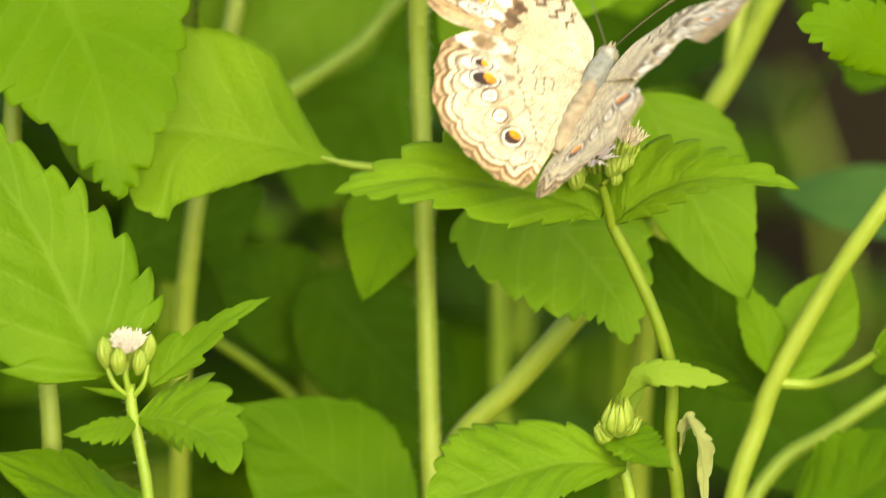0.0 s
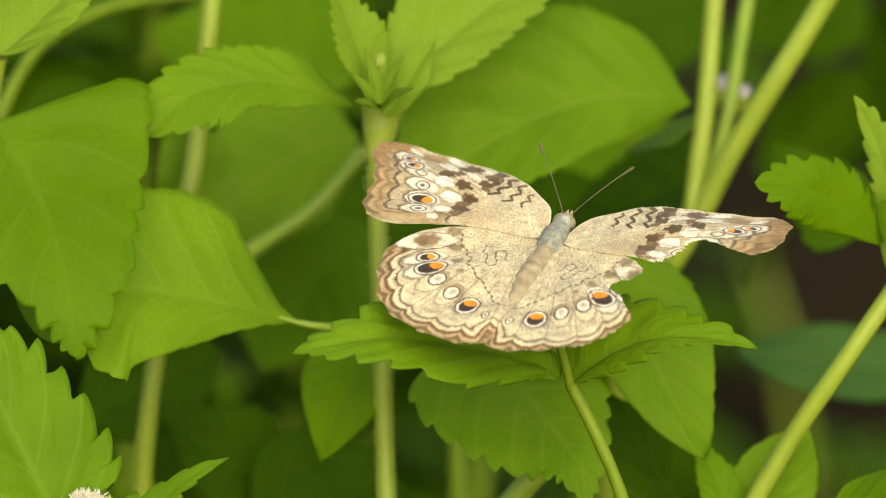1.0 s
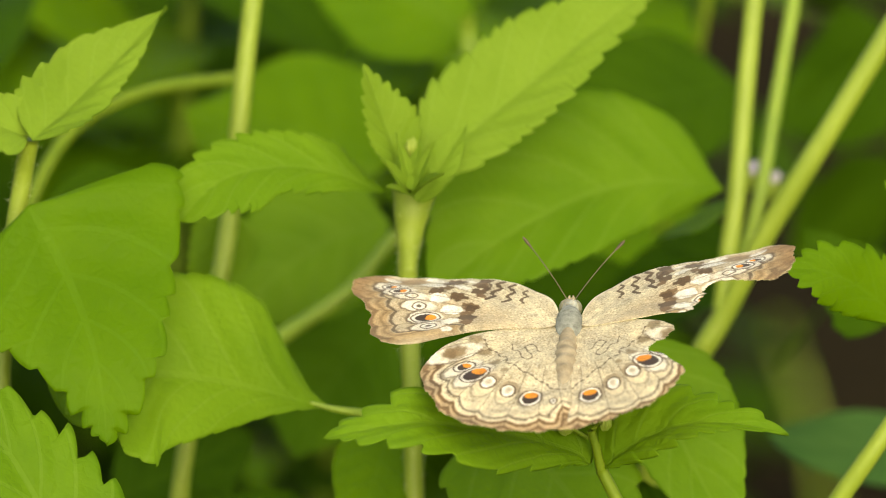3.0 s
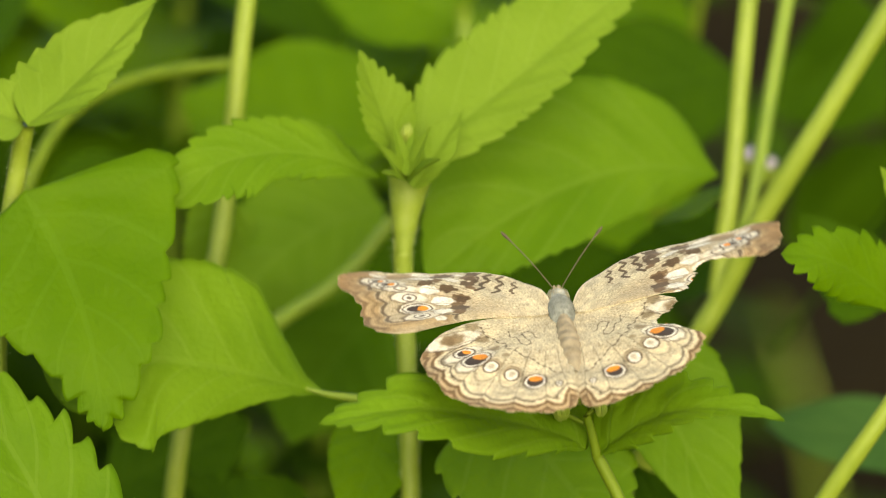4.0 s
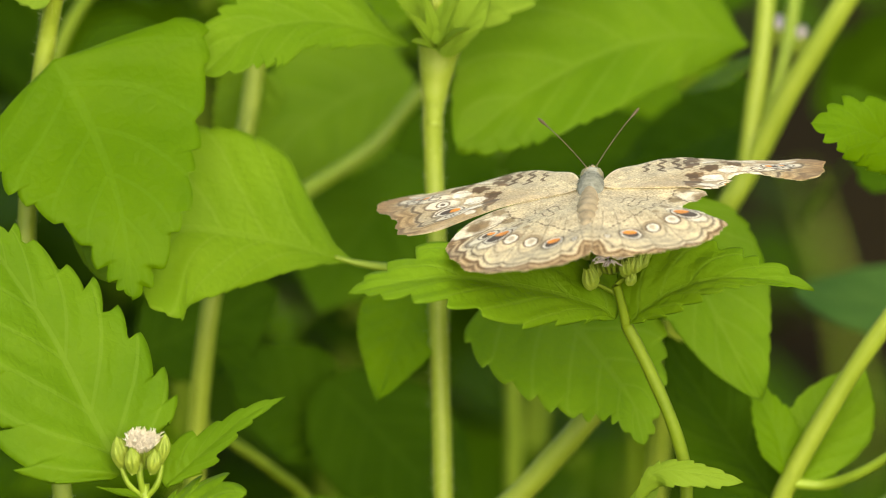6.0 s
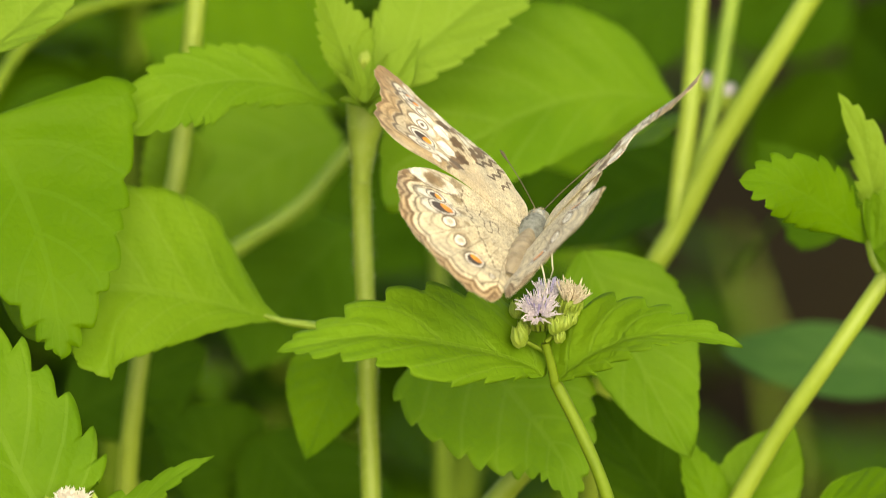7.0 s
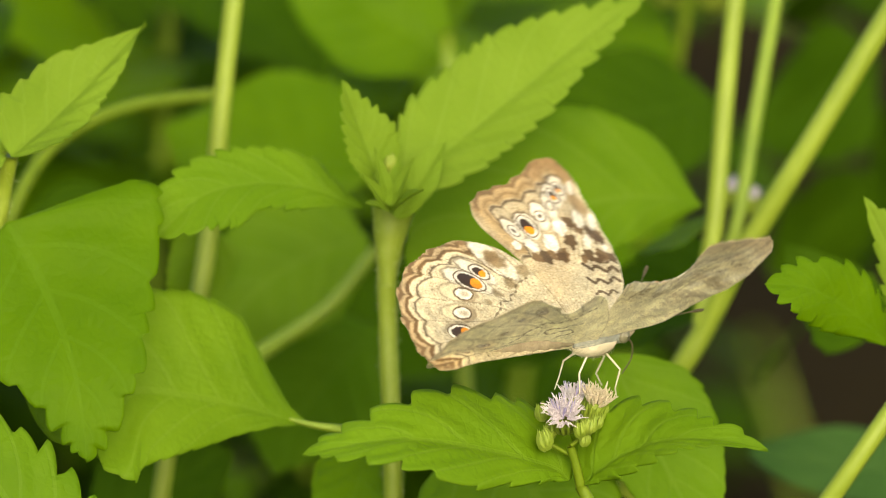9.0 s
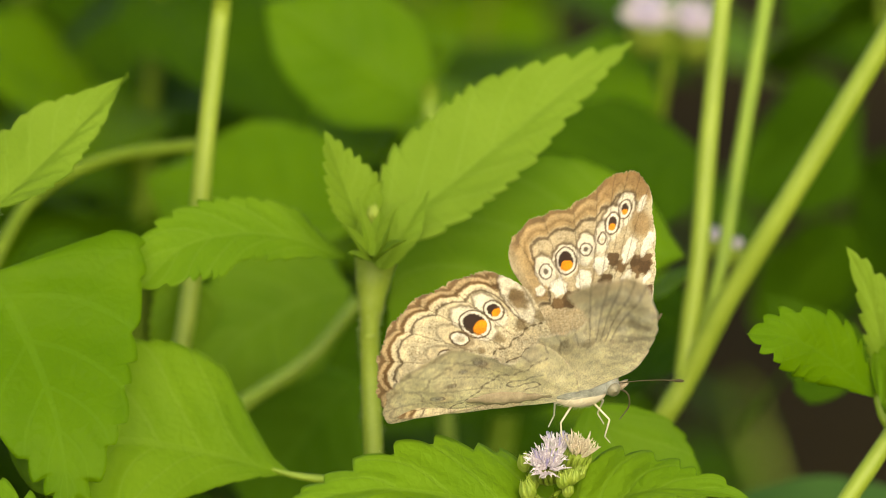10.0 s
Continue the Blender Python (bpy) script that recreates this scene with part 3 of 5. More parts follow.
blade(small, [(240, 1045, -8), (190, 1056, -14), (116, 1074, -20)], [(0, 5), (0.3, 9), (0.6, 9), (1, 0)],
      [(0, 20), (0.2, 38), (0.5, 34), (0.75, 24), (1, 0)], (-0.1, 0.72, 0.65), LEAF, teeth=6, bite=14, fold=0.1, seed=35)
stem(small, [(234, 1010, -8), (225, 970, -9), (228, 945, -9)], (12, 11), STEM, 0, "flower_stalk")
stem(small, [(234, 1012, -8), (256, 985, -9), (264, 950, -9)], (11, 9), STEM, 0, "flower_stalk")
stem(small, [(232, 1010, -8), (205, 985, -9), (192, 955, -9)], (10, 9), STEM, 0, "flower_stalk")
flower_head(small, (230, 920, -9), (0, 0.80, 0.60), 30, FLORET_WHITE, 0.8, 220, 8, "white flower head just opening")
for at_, lean, size, long_ in (((190, 930, -9), (-0.2, 0.95, 0.1), 15, 2.0), ((266, 922, -9), (0.15, 0.95, 0.1), 12, 2.3), ((212, 944, -11), (-0.1, 0.95, 0.3), 13, 2.0), ((250, 946, -12), (0.1, 0.95, 0.3), 12, 2.0)):
    bud(small, at_, lean, size, long_)
leaf(small, (226, 1010, -9), (150, 988, -14), 11, (-0.1, 0.7, 0.7), LEAF, teeth=4, fold=0.2, seed=36)

# ---- budding weed low in front, with a dry leaf ----
low = weed(1130, 1230, 2, "low green weed with closed buds and a dry leaf")
stem(low, [foot(1130, 1330, 2), (1125, 1230, 2), (1105, 1120, 1), (1100, 1060, 0)], (26, 20), STEM, 120)
bud(low, (1096, 1050, -2), (0.05, 0.9, 0.4), 27, 1.2)
bud(low, (1070, 1074, -1), (-0.5, 0.8, 0.3), 14)
bud(low, (1120, 1060, -1), (0.6, 0.8, 0.3), 14)
blade(low, [(1106, 1010, -3), (1140, 962, -5), (1205, 964, -6), (1293, 981, -5)], [(0, 6), (0.3, 28), (0.6, 26), (0.85, 16), (1, 0)], [(0, 6), (0.3, 14), (0.6, 20), (0.85, 12), (1, 0)],
      (0.0, 0.45, 0.88), LEAF_YOUNG, teeth=8, bite=5, fold=-0.15, seed=41)
leaf(low, (1086, 1050, 0), (1150, 968, 2), (20, 22), (0.4, 0.3, 0.85), LEAF_YOUNG, teeth=6, fold=0.4, seed=42, wide=0.4)
leaf(low, (1092, 1076, 0), (1196, 1140, -8), (44, 60), (0.0, 0.7, 0.72), LEAF, teeth=7, fold=0.12, bite=0.22, seed=43)
blade(low, [(1112, 1128, 0), (1000, 1122, -4), (900, 1150, -7), (820, 1180, -9), (756, 1194, -10)], [(0, 8), (0.12, 40), (0.3, 74), (0.55, 104), (0.75, 86), (0.9, 42), (1, 0)],
      [(0, 8), (0.2, 60), (0.45, 85), (0.75, 60), (1, 0)], (0.02, 0.68, 0.74), LEAF, teeth=9, bite=12, fold=0.08, pucker=1.5, seed=44)
blade(low, [(1208, 1052, 2), (1222, 1046, 1), (1240, 1085, 0), (1248, 1135, 0), (1250, 1205, -1)], [(0, 2), (0.3, 9), (0.6, 14), (1, 3)], [(0, 2), (0.3, 12), (0.6, 12), (1, 3)],
      (0.5, 0.2, 0.8), LEAF_DRY, "shrivelled tan leaf", teeth=6, bite=4, fold=0.9, wave=0.5, seed=45)
blade(low, [(1232, 1044, 1), (1216, 1064, 2), (1206, 1110, 2)], [(0, 2), (0.4, 10), (1, 0)], [(0, 2), (0.4, 9), (1, 0)], (-0.4, 0.2, 0.85), LEAF_DRY, "shrivelled tan leaf", teeth=4, bite=3, fold=0.8, wave=0.4, seed=46)

# ---- stems and leaves to the right ----
reed = weed(1250, 1187, 45, "tall green weed with straight stems and wide leaves")
stem(reed, [foot(1180, 900, 60), (1190, 620, 50), (1258, 503, 46), (1306, 423, 45), (1379, 283, 43), (1501, 85, 40), (1639, -143, 38), (1730, -300, 36)], (44, 42), STEM_PALE, 0)
stem(reed, [(1300, 420, 45), (1312, 320, 45), (1327, 210, 45), (1341, 40, 46), (1361, -158, 47), (1372, -260, 48)], (38, 36), STEM_PALE, 0)
stem(reed, [(1332, 350, 55), (1369, 210, 55), (1396, 50, 57), (1420, -84, 58), (1450, -260, 60)], (28, 28), STEM, 0)
blade(reed, [(1302, 205, 44), (1180, 190, 40), (1050, 220, 36), (900, 300, 32), (786, 392, 30)],
      [(0, 3), (0.12, 70), (0.25, 124), (0.4, 172), (0.55, 184), (0.75, 150), (0.9, 80), (1, 0)],
      [(0, 3), (0.2, 70), (0.4, 95), (0.55, 105), (0.75, 90), (0.9, 50), (1, 0)],
      (0.10, 0.45, 0.88), LEAF, teeth=14, bite=5, fold=0.06, seed=51)
leaf(reed, (1312, 240, 46), (1180, 300, 52), 50, (0.1, 0.7, 0.6), LEAF, teeth=7, seed=52, wide=0.35)
leaf(reed, (1330, 330, 62), (1010, 470, 70), 130, (0.2, 0.6, 0.7), LEAF_SHADED, teeth=9, seed=53, bite=0.05)
leaf(reed, (1600, 440, 50), (1440, 270, 52), 110, (0.1, 0.6, 0.75), LEAF_SHADED, teeth=7, fold=0.1, bite=0.1, seed=57)
flower_head(reed, (1354, 178, 64), (0, 0.95, 0.3), 22, FLORET, 0.8, 40, 9, "lilac flower head")
flower_head(reed, (1388, 194, 64), (0, 0.95, 0.3), 22, FLORET, 0.8, 40, 12, "lilac flower head")

forked = weed(1303, 1187, 24, "green weed with a forked pale stem")
stem(forked, [foot(1296, 1210, 24), (1303, 1187, 24), (1345, 1060, 23), (1376, 975, 22), (1473, 806, 20), (1571, 664, 18), (1652, 546, 18), (1720, 440, 18)], (42, 33), STEM_PALE, 0)
stem(forked, [(1376, 982, 22), (1440, 985, 22), (1500, 965, 20), (1560, 930, 18)], (22, 18), STEM, 0)
stem(forked, [(1270, 1290, 34), (1380, 1130, 34), (1475, 1068, 34), (1600, 985, 34), (1720, 920, 34)], (34, 24), STEM, 0)
stem(forked, [(1674, 524, 18), (1652, 490, 18), (1643, 452, 18)], (20, 18), STEM, 0, "leaf_stalk")
blade(forked, [(1640, 458, 18), (1560, 390, 15), (1490, 352, 12), (1412, 345, 10)], [(0, 5), (0.3, 62), (0.6, 52), (0.85, 28), (1, 0)], [(0, 5), (0.3, 52), (0.6, 62), (0.85, 32), (1, 0)],
      (-0.1, 0.5, 0.85), LEAF_MID, teeth=7, bite=14, fold=0.15, seed=54)
blade(forked, [(1645, 458, 20), (1650, 380, 19), (1632, 290, 18), (1588, 190, 17)], [(0, 5), (0.3, 48), (0.6, 46), (0.85, 22), (1, 0)], [(0, 5), (0.25, 22), (0.5, 26), (0.75, 18), (1, 0)],
      (-0.2, 0.4, 0.88), LEAF_YOUNG, teeth=7, bite=11, fold=0.15, seed=55)
leaf(forked, (1650, 470, 16), (1790, 360, 12), 90, (0.1, 0.6, 0.75), LEAF, teeth=9, fold=0.2, bite=0.12, seed=56)
blade(forked, [(1372, 972, 22), (1350, 890, 22), (1308, 800, 23)], [(0, 8), (0.3, 34), (0.6, 36), (0.85, 18), (1, 0)], [(0, 8), (0.3, 36), (0.6, 34), (0.85, 16), (1, 0)],
      (0.3, 0.45, 0.85), LEAF_MID, teeth=8, bite=4, fold=0.1, seed=61)
leaf(forked, (1136, 470, 24), (1326, 836, 18), (112, 132), (0.12, 0.5, 0.86), LEAF, teeth=10, wide=0.32, fold=0.08, bite=0.05, seed=62, taper=0.85, blunt=0.7)
leaf(forked, (1385, 990, 22), (1506, 762, 26), (86, 78), (-0.1, 0.5, 0.85), LEAF, teeth=8, wide=0.5, fold=0.1, bite=0.05, seed=63, blunt=0.8)
leaf(forked, (1546, 938, 18), (1740, 880, 13), 78, (0, 0.7, 0.7), LEAF_MID, teeth=9, fold=0.12, bite=0.06, seed=64, wide=0.35)
leaf(forked, (1350, 1010, 27), (1150, 720, 34), 110, (0.2, 0.5, 0.85), LEAF_SHADED, teeth=9, fold=0.1, bite=0.06, seed=65, wide=0.4)
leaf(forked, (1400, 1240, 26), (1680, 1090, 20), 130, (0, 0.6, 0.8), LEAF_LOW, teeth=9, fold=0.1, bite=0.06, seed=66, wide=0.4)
leaf(forked, (1800, 690, 75), (1380, 650, 70), (96, 84), (0.1, 0.6, 0.75), LEAF_BLUE, teeth=9, fold=0.06, bite=0.02, seed=67, wide=0.5, taper=0.6)

# ---- stems and leaves to the left and middle ----
thin = weed(330, 1187, 40, "thin green weed with wide smooth leaves")
stem(thin, [foot(318, 1190, 42), (328, 875, 40), (348, 685, 38), (385, 480, 38), (412, 360, 39), (432, 230, 40), (455, 0, 40), (484, -250, 40)], (38, 37), STEM_PALE, 0)
blade(thin, [(606, 594, 20), (480, 560, 18), (381, 540, 16), (291, 532, 15), (190, 560, 14), (136, 604, 14)],
      [(0, 3), (0.06, 25), (0.13, 72), (0.2, 122), (0.27, 160), (0.45, 172), (0.65, 160), (0.85, 118), (0.95, 55), (1, 0)],
      [(0, 3), (0.13, 36), (0.31, 90), (0.54, 148), (0.66, 164), (0.85, 112), (0.95, 50), (1, 0)],
      (-0.02, 0.50, 0.86), LEAF, teeth=14, bite=6, fold=0.06, seed=71)
stem(thin, [(570, 583, 19.5), (610, 594, 19.5), (670, 604, 20), (750, 625, 22)], (6, 24), STEM, 0, "leaf_stalk")
blade(thin, [(712, 262, 64), (610, 292, 64), (510, 360, 62), (436, 452, 62)], [(0, 5), (0.1, 70), (0.3, 115), (0.6, 110), (0.85, 60), (1, 0)], [(0, 5), (0.1, 70), (0.3, 120), (0.6, 125), (0.85, 70), (1, 0)],
      (0.1, 0.55, 0.83), LEAF, teeth=12, bite=5, fold=0.06, seed=72)
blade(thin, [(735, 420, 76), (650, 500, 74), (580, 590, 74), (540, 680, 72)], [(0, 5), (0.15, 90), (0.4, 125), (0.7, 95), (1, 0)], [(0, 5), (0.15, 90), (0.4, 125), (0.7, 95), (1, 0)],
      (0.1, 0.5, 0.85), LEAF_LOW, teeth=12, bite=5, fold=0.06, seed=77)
leaf(thin, (440, 250, 44), (360, 430, 44), 70, (0.2, 0.5, 0.8), LEAF, teeth=9, seed=73)
leaf(thin, (712, 630, 30), (645, 838, 22), (86, 86), (0.0, 0.5, 0.86), LEAF_MID, teeth=9, wide=0.25, fold=0.06, bite=0.04, seed=74, taper=0.95)
stem(thin, [(730, 280, 56), (640, 385, 56), (530, 460, 54), (440, 530, 48), (362, 625, 39)], (30, 34), STEM, 0)
slant = weed(700, 1190, 30, "green weed with slanting stems and low leaves")
stem(slant, [foot(690, 1230, 32), (803, 1105, 30), (920, 980, 28), (1033, 852, 26), (1130, 740, 26)], (42, 46), STEM_PALE, 0)
stem(slant, [(340, 880, 52), (460, 960, 54), (530, 1030, 56), (580, 1200, 56)], (20, 24), STEM_DARK, 0)
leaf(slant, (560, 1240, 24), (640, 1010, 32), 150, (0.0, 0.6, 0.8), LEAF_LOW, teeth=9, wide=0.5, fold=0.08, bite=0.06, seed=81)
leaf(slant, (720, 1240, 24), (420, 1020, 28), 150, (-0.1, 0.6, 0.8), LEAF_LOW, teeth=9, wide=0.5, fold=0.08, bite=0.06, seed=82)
leaf(slant, (330, 1260, 10), (-30, 1110, 6), 95, (0.0, 0.8, 0.6), LEAF_MID, teeth=8, wide=0.5, fold=0.08, bite=0.1, seed=83)
leaf(slant, (560, 790, 60), (820, 1080, 52), (150, 140), (0.1, 0.45, 0.88), LEAF_SHADED, teeth=9, fold=0.06, bite=0.04, seed=84, wide=0.4)
leaf(slant, (560, 880, 60), (340, 740, 56), 130, (0.1, 0.5, 0.85), LEAF_SHADED, teeth=9, fold=0.08, bite=0.04, seed=85)

stem(broad, [(40, 330, 50), (100, 175, 54), (170, 85, 58), (290, 30, 62), (446, 8, 66)], (28, 24), STEM_DARK, 0)

# broad leaves a little deeper, out of focus
behind = weed(900, 400, 90, "leafy weed with broad soft green leaves")
stem(behind, [foot(880, 500, 90), (880, 500, 90), (860, 200, 90), (850, -100, 90)], (34, 28), STEM, 0)
# the darkest of these have the thicket's shade in their colour
for k, (b, t, h, m) in enumerate([((720, 140, 75), (350, 60, 85), 190, LEAF_MID), ((1330, 20, 95), (980, 90, 85), 170, LEAF_SHADED), ((640, -40, 110), (900, -160, 100), 190, LEAF_MID),
                                  ((860, 420, 85), (1180, 380, 80), 120, LEAF_SHADED),
                                  ((300, 190, 100), (90, 300, 95), 110, LEAF_SHADED), ((860, -60, 95), (560, -240, 95), 170, LEAF_MID), ((1000, -120, 120), (1250, -60, 110), 150, LEAF_MID),
                                  ((220, 760, 60), (470, 640, 60), 130, LEAF_SHADED), ((260, -60, 140), (20, -200, 130), 140, LEAF_MID),
                                  ((1240, 900, 60), (1460, 1180, 55), 160, LEAF_SHADED)]):
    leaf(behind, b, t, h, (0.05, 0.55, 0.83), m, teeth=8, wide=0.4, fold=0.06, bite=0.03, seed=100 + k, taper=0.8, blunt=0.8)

# large leaves behind the straight stems, with the shade there put into their colour
shade = weed(1560, 300, 150, "weed with large green leaves, shade put into their colour")
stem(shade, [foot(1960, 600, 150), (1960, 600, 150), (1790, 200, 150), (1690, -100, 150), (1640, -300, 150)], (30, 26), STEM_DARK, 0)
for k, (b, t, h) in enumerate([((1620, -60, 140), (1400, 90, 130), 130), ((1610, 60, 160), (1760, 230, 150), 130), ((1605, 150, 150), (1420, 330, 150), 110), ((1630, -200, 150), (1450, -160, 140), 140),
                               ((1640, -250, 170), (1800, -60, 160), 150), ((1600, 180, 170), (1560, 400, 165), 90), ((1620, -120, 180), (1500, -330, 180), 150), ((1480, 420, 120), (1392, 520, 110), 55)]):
    leaf(shade, b, t, h * 1.25, (0.78 * (-1) ** k, 0.0, 0.62), LEAF_SHADED, teeth=8, wide=0.4, fold=0.06, bite=0.06, seed=200 + k, taper=0.8, blunt=0.8)

# flower heads far behind at the top
farther = weed(1280, -200, 110, "lilac flowering weed deeper in the bank")
stem(farther, [foot(1120, 700, 130), (1120, 700, 130), (1190, 300, 120), (1275, -150, 110), (1240, -215, 110)], (26, 20), STEM_DARK, 0)
flower_head(farther, (1239, -206, 108), (0, 0.8, 0.6), 54, FLORET, 0.9, 60, 10, "lilac flower head")
flower_head(farther, (1322, -196, 110), (0, 0.8, 0.6), 54, FLORET, 0.9, 60, 11, "lilac flower head")


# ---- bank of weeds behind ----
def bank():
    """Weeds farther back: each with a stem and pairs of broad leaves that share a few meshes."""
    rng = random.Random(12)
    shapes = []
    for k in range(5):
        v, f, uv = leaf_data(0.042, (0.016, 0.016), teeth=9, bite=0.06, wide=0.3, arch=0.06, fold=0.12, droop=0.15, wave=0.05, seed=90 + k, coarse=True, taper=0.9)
        # all but one shape wear the green with shade mixed into it
        ob = mesh_part("leaf", v, f, (LEAF_SHADED, LEAF_MID, LEAF_SHADED, LEAF_SHADED, LEAF_SHADED)[k], uv=uv)
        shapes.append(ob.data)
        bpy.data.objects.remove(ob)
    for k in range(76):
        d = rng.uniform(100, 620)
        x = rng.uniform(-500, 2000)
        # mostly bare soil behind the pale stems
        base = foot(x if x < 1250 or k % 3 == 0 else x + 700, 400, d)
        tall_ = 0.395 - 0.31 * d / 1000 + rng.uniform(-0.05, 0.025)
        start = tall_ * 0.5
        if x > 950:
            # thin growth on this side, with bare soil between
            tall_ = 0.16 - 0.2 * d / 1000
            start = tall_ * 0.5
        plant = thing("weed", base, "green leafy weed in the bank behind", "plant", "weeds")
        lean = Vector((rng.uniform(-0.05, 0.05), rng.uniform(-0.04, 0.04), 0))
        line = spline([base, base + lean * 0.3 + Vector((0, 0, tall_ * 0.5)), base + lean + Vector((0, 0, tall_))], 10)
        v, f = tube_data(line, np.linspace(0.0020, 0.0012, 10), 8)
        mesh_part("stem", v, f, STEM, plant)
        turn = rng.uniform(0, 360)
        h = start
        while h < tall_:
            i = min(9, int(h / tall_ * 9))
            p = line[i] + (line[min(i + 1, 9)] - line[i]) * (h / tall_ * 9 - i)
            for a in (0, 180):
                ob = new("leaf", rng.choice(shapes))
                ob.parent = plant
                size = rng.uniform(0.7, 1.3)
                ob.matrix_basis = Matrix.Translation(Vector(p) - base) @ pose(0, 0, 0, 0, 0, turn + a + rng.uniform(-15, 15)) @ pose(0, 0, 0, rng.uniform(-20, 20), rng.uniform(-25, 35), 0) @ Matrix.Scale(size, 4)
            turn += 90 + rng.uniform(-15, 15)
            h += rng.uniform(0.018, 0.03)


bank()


# ---- butterfly ----
WING_MAT, wing_nt, wing_bsdf, wing_out = material("wing_scales")
wa = wing_nt.nodes.new("ShaderNodeAttribute")
wa.attribute_name = "tint"
wt = wing_nt.nodes.new("ShaderNodeTexCoord")
wgrain = node(wing_nt, "ShaderNodeTexNoise", Scale=5200.0, Detail=2.0)
wing_nt.links.new(wt.outputs["Object"], wgrain.inputs["Vector"])
wblot = node(wing_nt, "ShaderNodeTexNoise", Scale=700.0, Detail=4.0)
wing_nt.links.new(wt.outputs["Object"], wblot.inputs["Vector"])
wf = math_node(wing_nt, "ADD", math_node(wing_nt, "MULTIPLY", wgrain.outputs[0], 0.5), math_node(wing_nt, "MULTIPLY", wblot.outputs[0], 0.5))
wmul = wing_nt.nodes.new("ShaderNodeMix")
wmul.data_type, wmul.blend_type = "RGBA", "MULTIPLY"
wmul.inputs[0].default_value = 1.0
wramp = wing_nt.nodes.new("ShaderNodeMapRange")
for i, v in ((1, 0.3), (2, 0.7), (3, 0.56), (4, 1.40)):
    wramp.inputs[i].default_value = v
wing_nt.links.new(wf, wramp.inputs[0])
wing_nt.links.new(wa.outputs["Color"], wmul.inputs[6])
wing_nt.links.new(wramp.outputs[0], wmul.inputs[7])
wing_nt.links.new(wmul.outputs[2], wing_bsdf.inputs["Base Color"])
wing_bsdf.inputs["Roughness"].default_value = 0.7
wing_bsdf.inputs["Sheen Weight"].default_value = 0.15
wbump = node(wing_nt, "ShaderNodeBump", Strength=0.4, Distance=0.0001)
wing_nt.links.new(wf, wbump.inputs["Height"])
wing_nt.links.new(wbump.outputs[0], wing_bsdf.inputs["Normal"])
wtr = wing_nt.nodes.new("ShaderNodeBsdfTranslucent")
wing_nt.links.new(mix(wing_nt, 0.12, wmul.outputs[2], (0.97, 0.93, 0.68)), wtr.inputs["Color"])
wmix = wing_nt.nodes.new("ShaderNodeMixShader")
wmix.inputs[0].default_value = 0.38
wing_nt.links.new(wing_bsdf.outputs[0], wmix.inputs[1])
wing_nt.links.new(wtr.outputs[0], wmix.inputs[2])
wing_nt.links.new(wmix.outputs[0], wing_out.inputs[0])

# outlines in mm from the hinge: forward, outward
FORE = [(0.57, -0.09), (4.4, 1.4), (7.2, 3.5), (9.7, 8.2), (10.9, 13.6), (11.0, 18.6), (10.6, 23.2), (9.9, 27.2), (8.3, 29.5), (5.3, 29.9), (2.8, 28.0), (-1.2, 25.7), (-4.9, 24.8), (-7.6, 23.2), (-9.2, 20.9), (-8.9, 17.9), (-6.8, 14.2), (-3.8, 8.8), (-1.14, 1.8)]
HIND = [(0.31, 0.0), (-1.02, 5.4), (-4.4, 11.5), (-8.5, 15.4), (-12.27, 17.0), (-16.0, 16.4), (-21.1, 14.1), (-24.6, 10.9), (-26.4, 7.4), (-26.9, 3.2), (-26.6, 0.34), (-25.6, -3.05), (-23.25, -3.82), (-21.5, -3.7), (-15, -3.0), (-8, -2.7), (-3.0, -1.7), (-0.6, -0.6)]
BUFF, WHITE = (0.675, 0.62, 0.455), (0.88, 0.86, 0.78)
BROWN, DARK, ORANGE = (0.17, 0.098, 0.036), (0.05, 0.026, 0.011), (0.94, 0.33, 0.012)
GREYLINE = (0.09, 0.06, 0.026)


def margin_of(f, o, outline):
    """Distance from each place to a run of the wing's whole outline, mm."""
    p = spline(outline, 420)
    best = np.full(len(f), 1e9)
    for a, b in zip(p[:-1], p[1:]):
        best = np.minimum(best, (f - a[0]) ** 2 + (o - a[1]) ** 2)
    return np.sqrt(best)


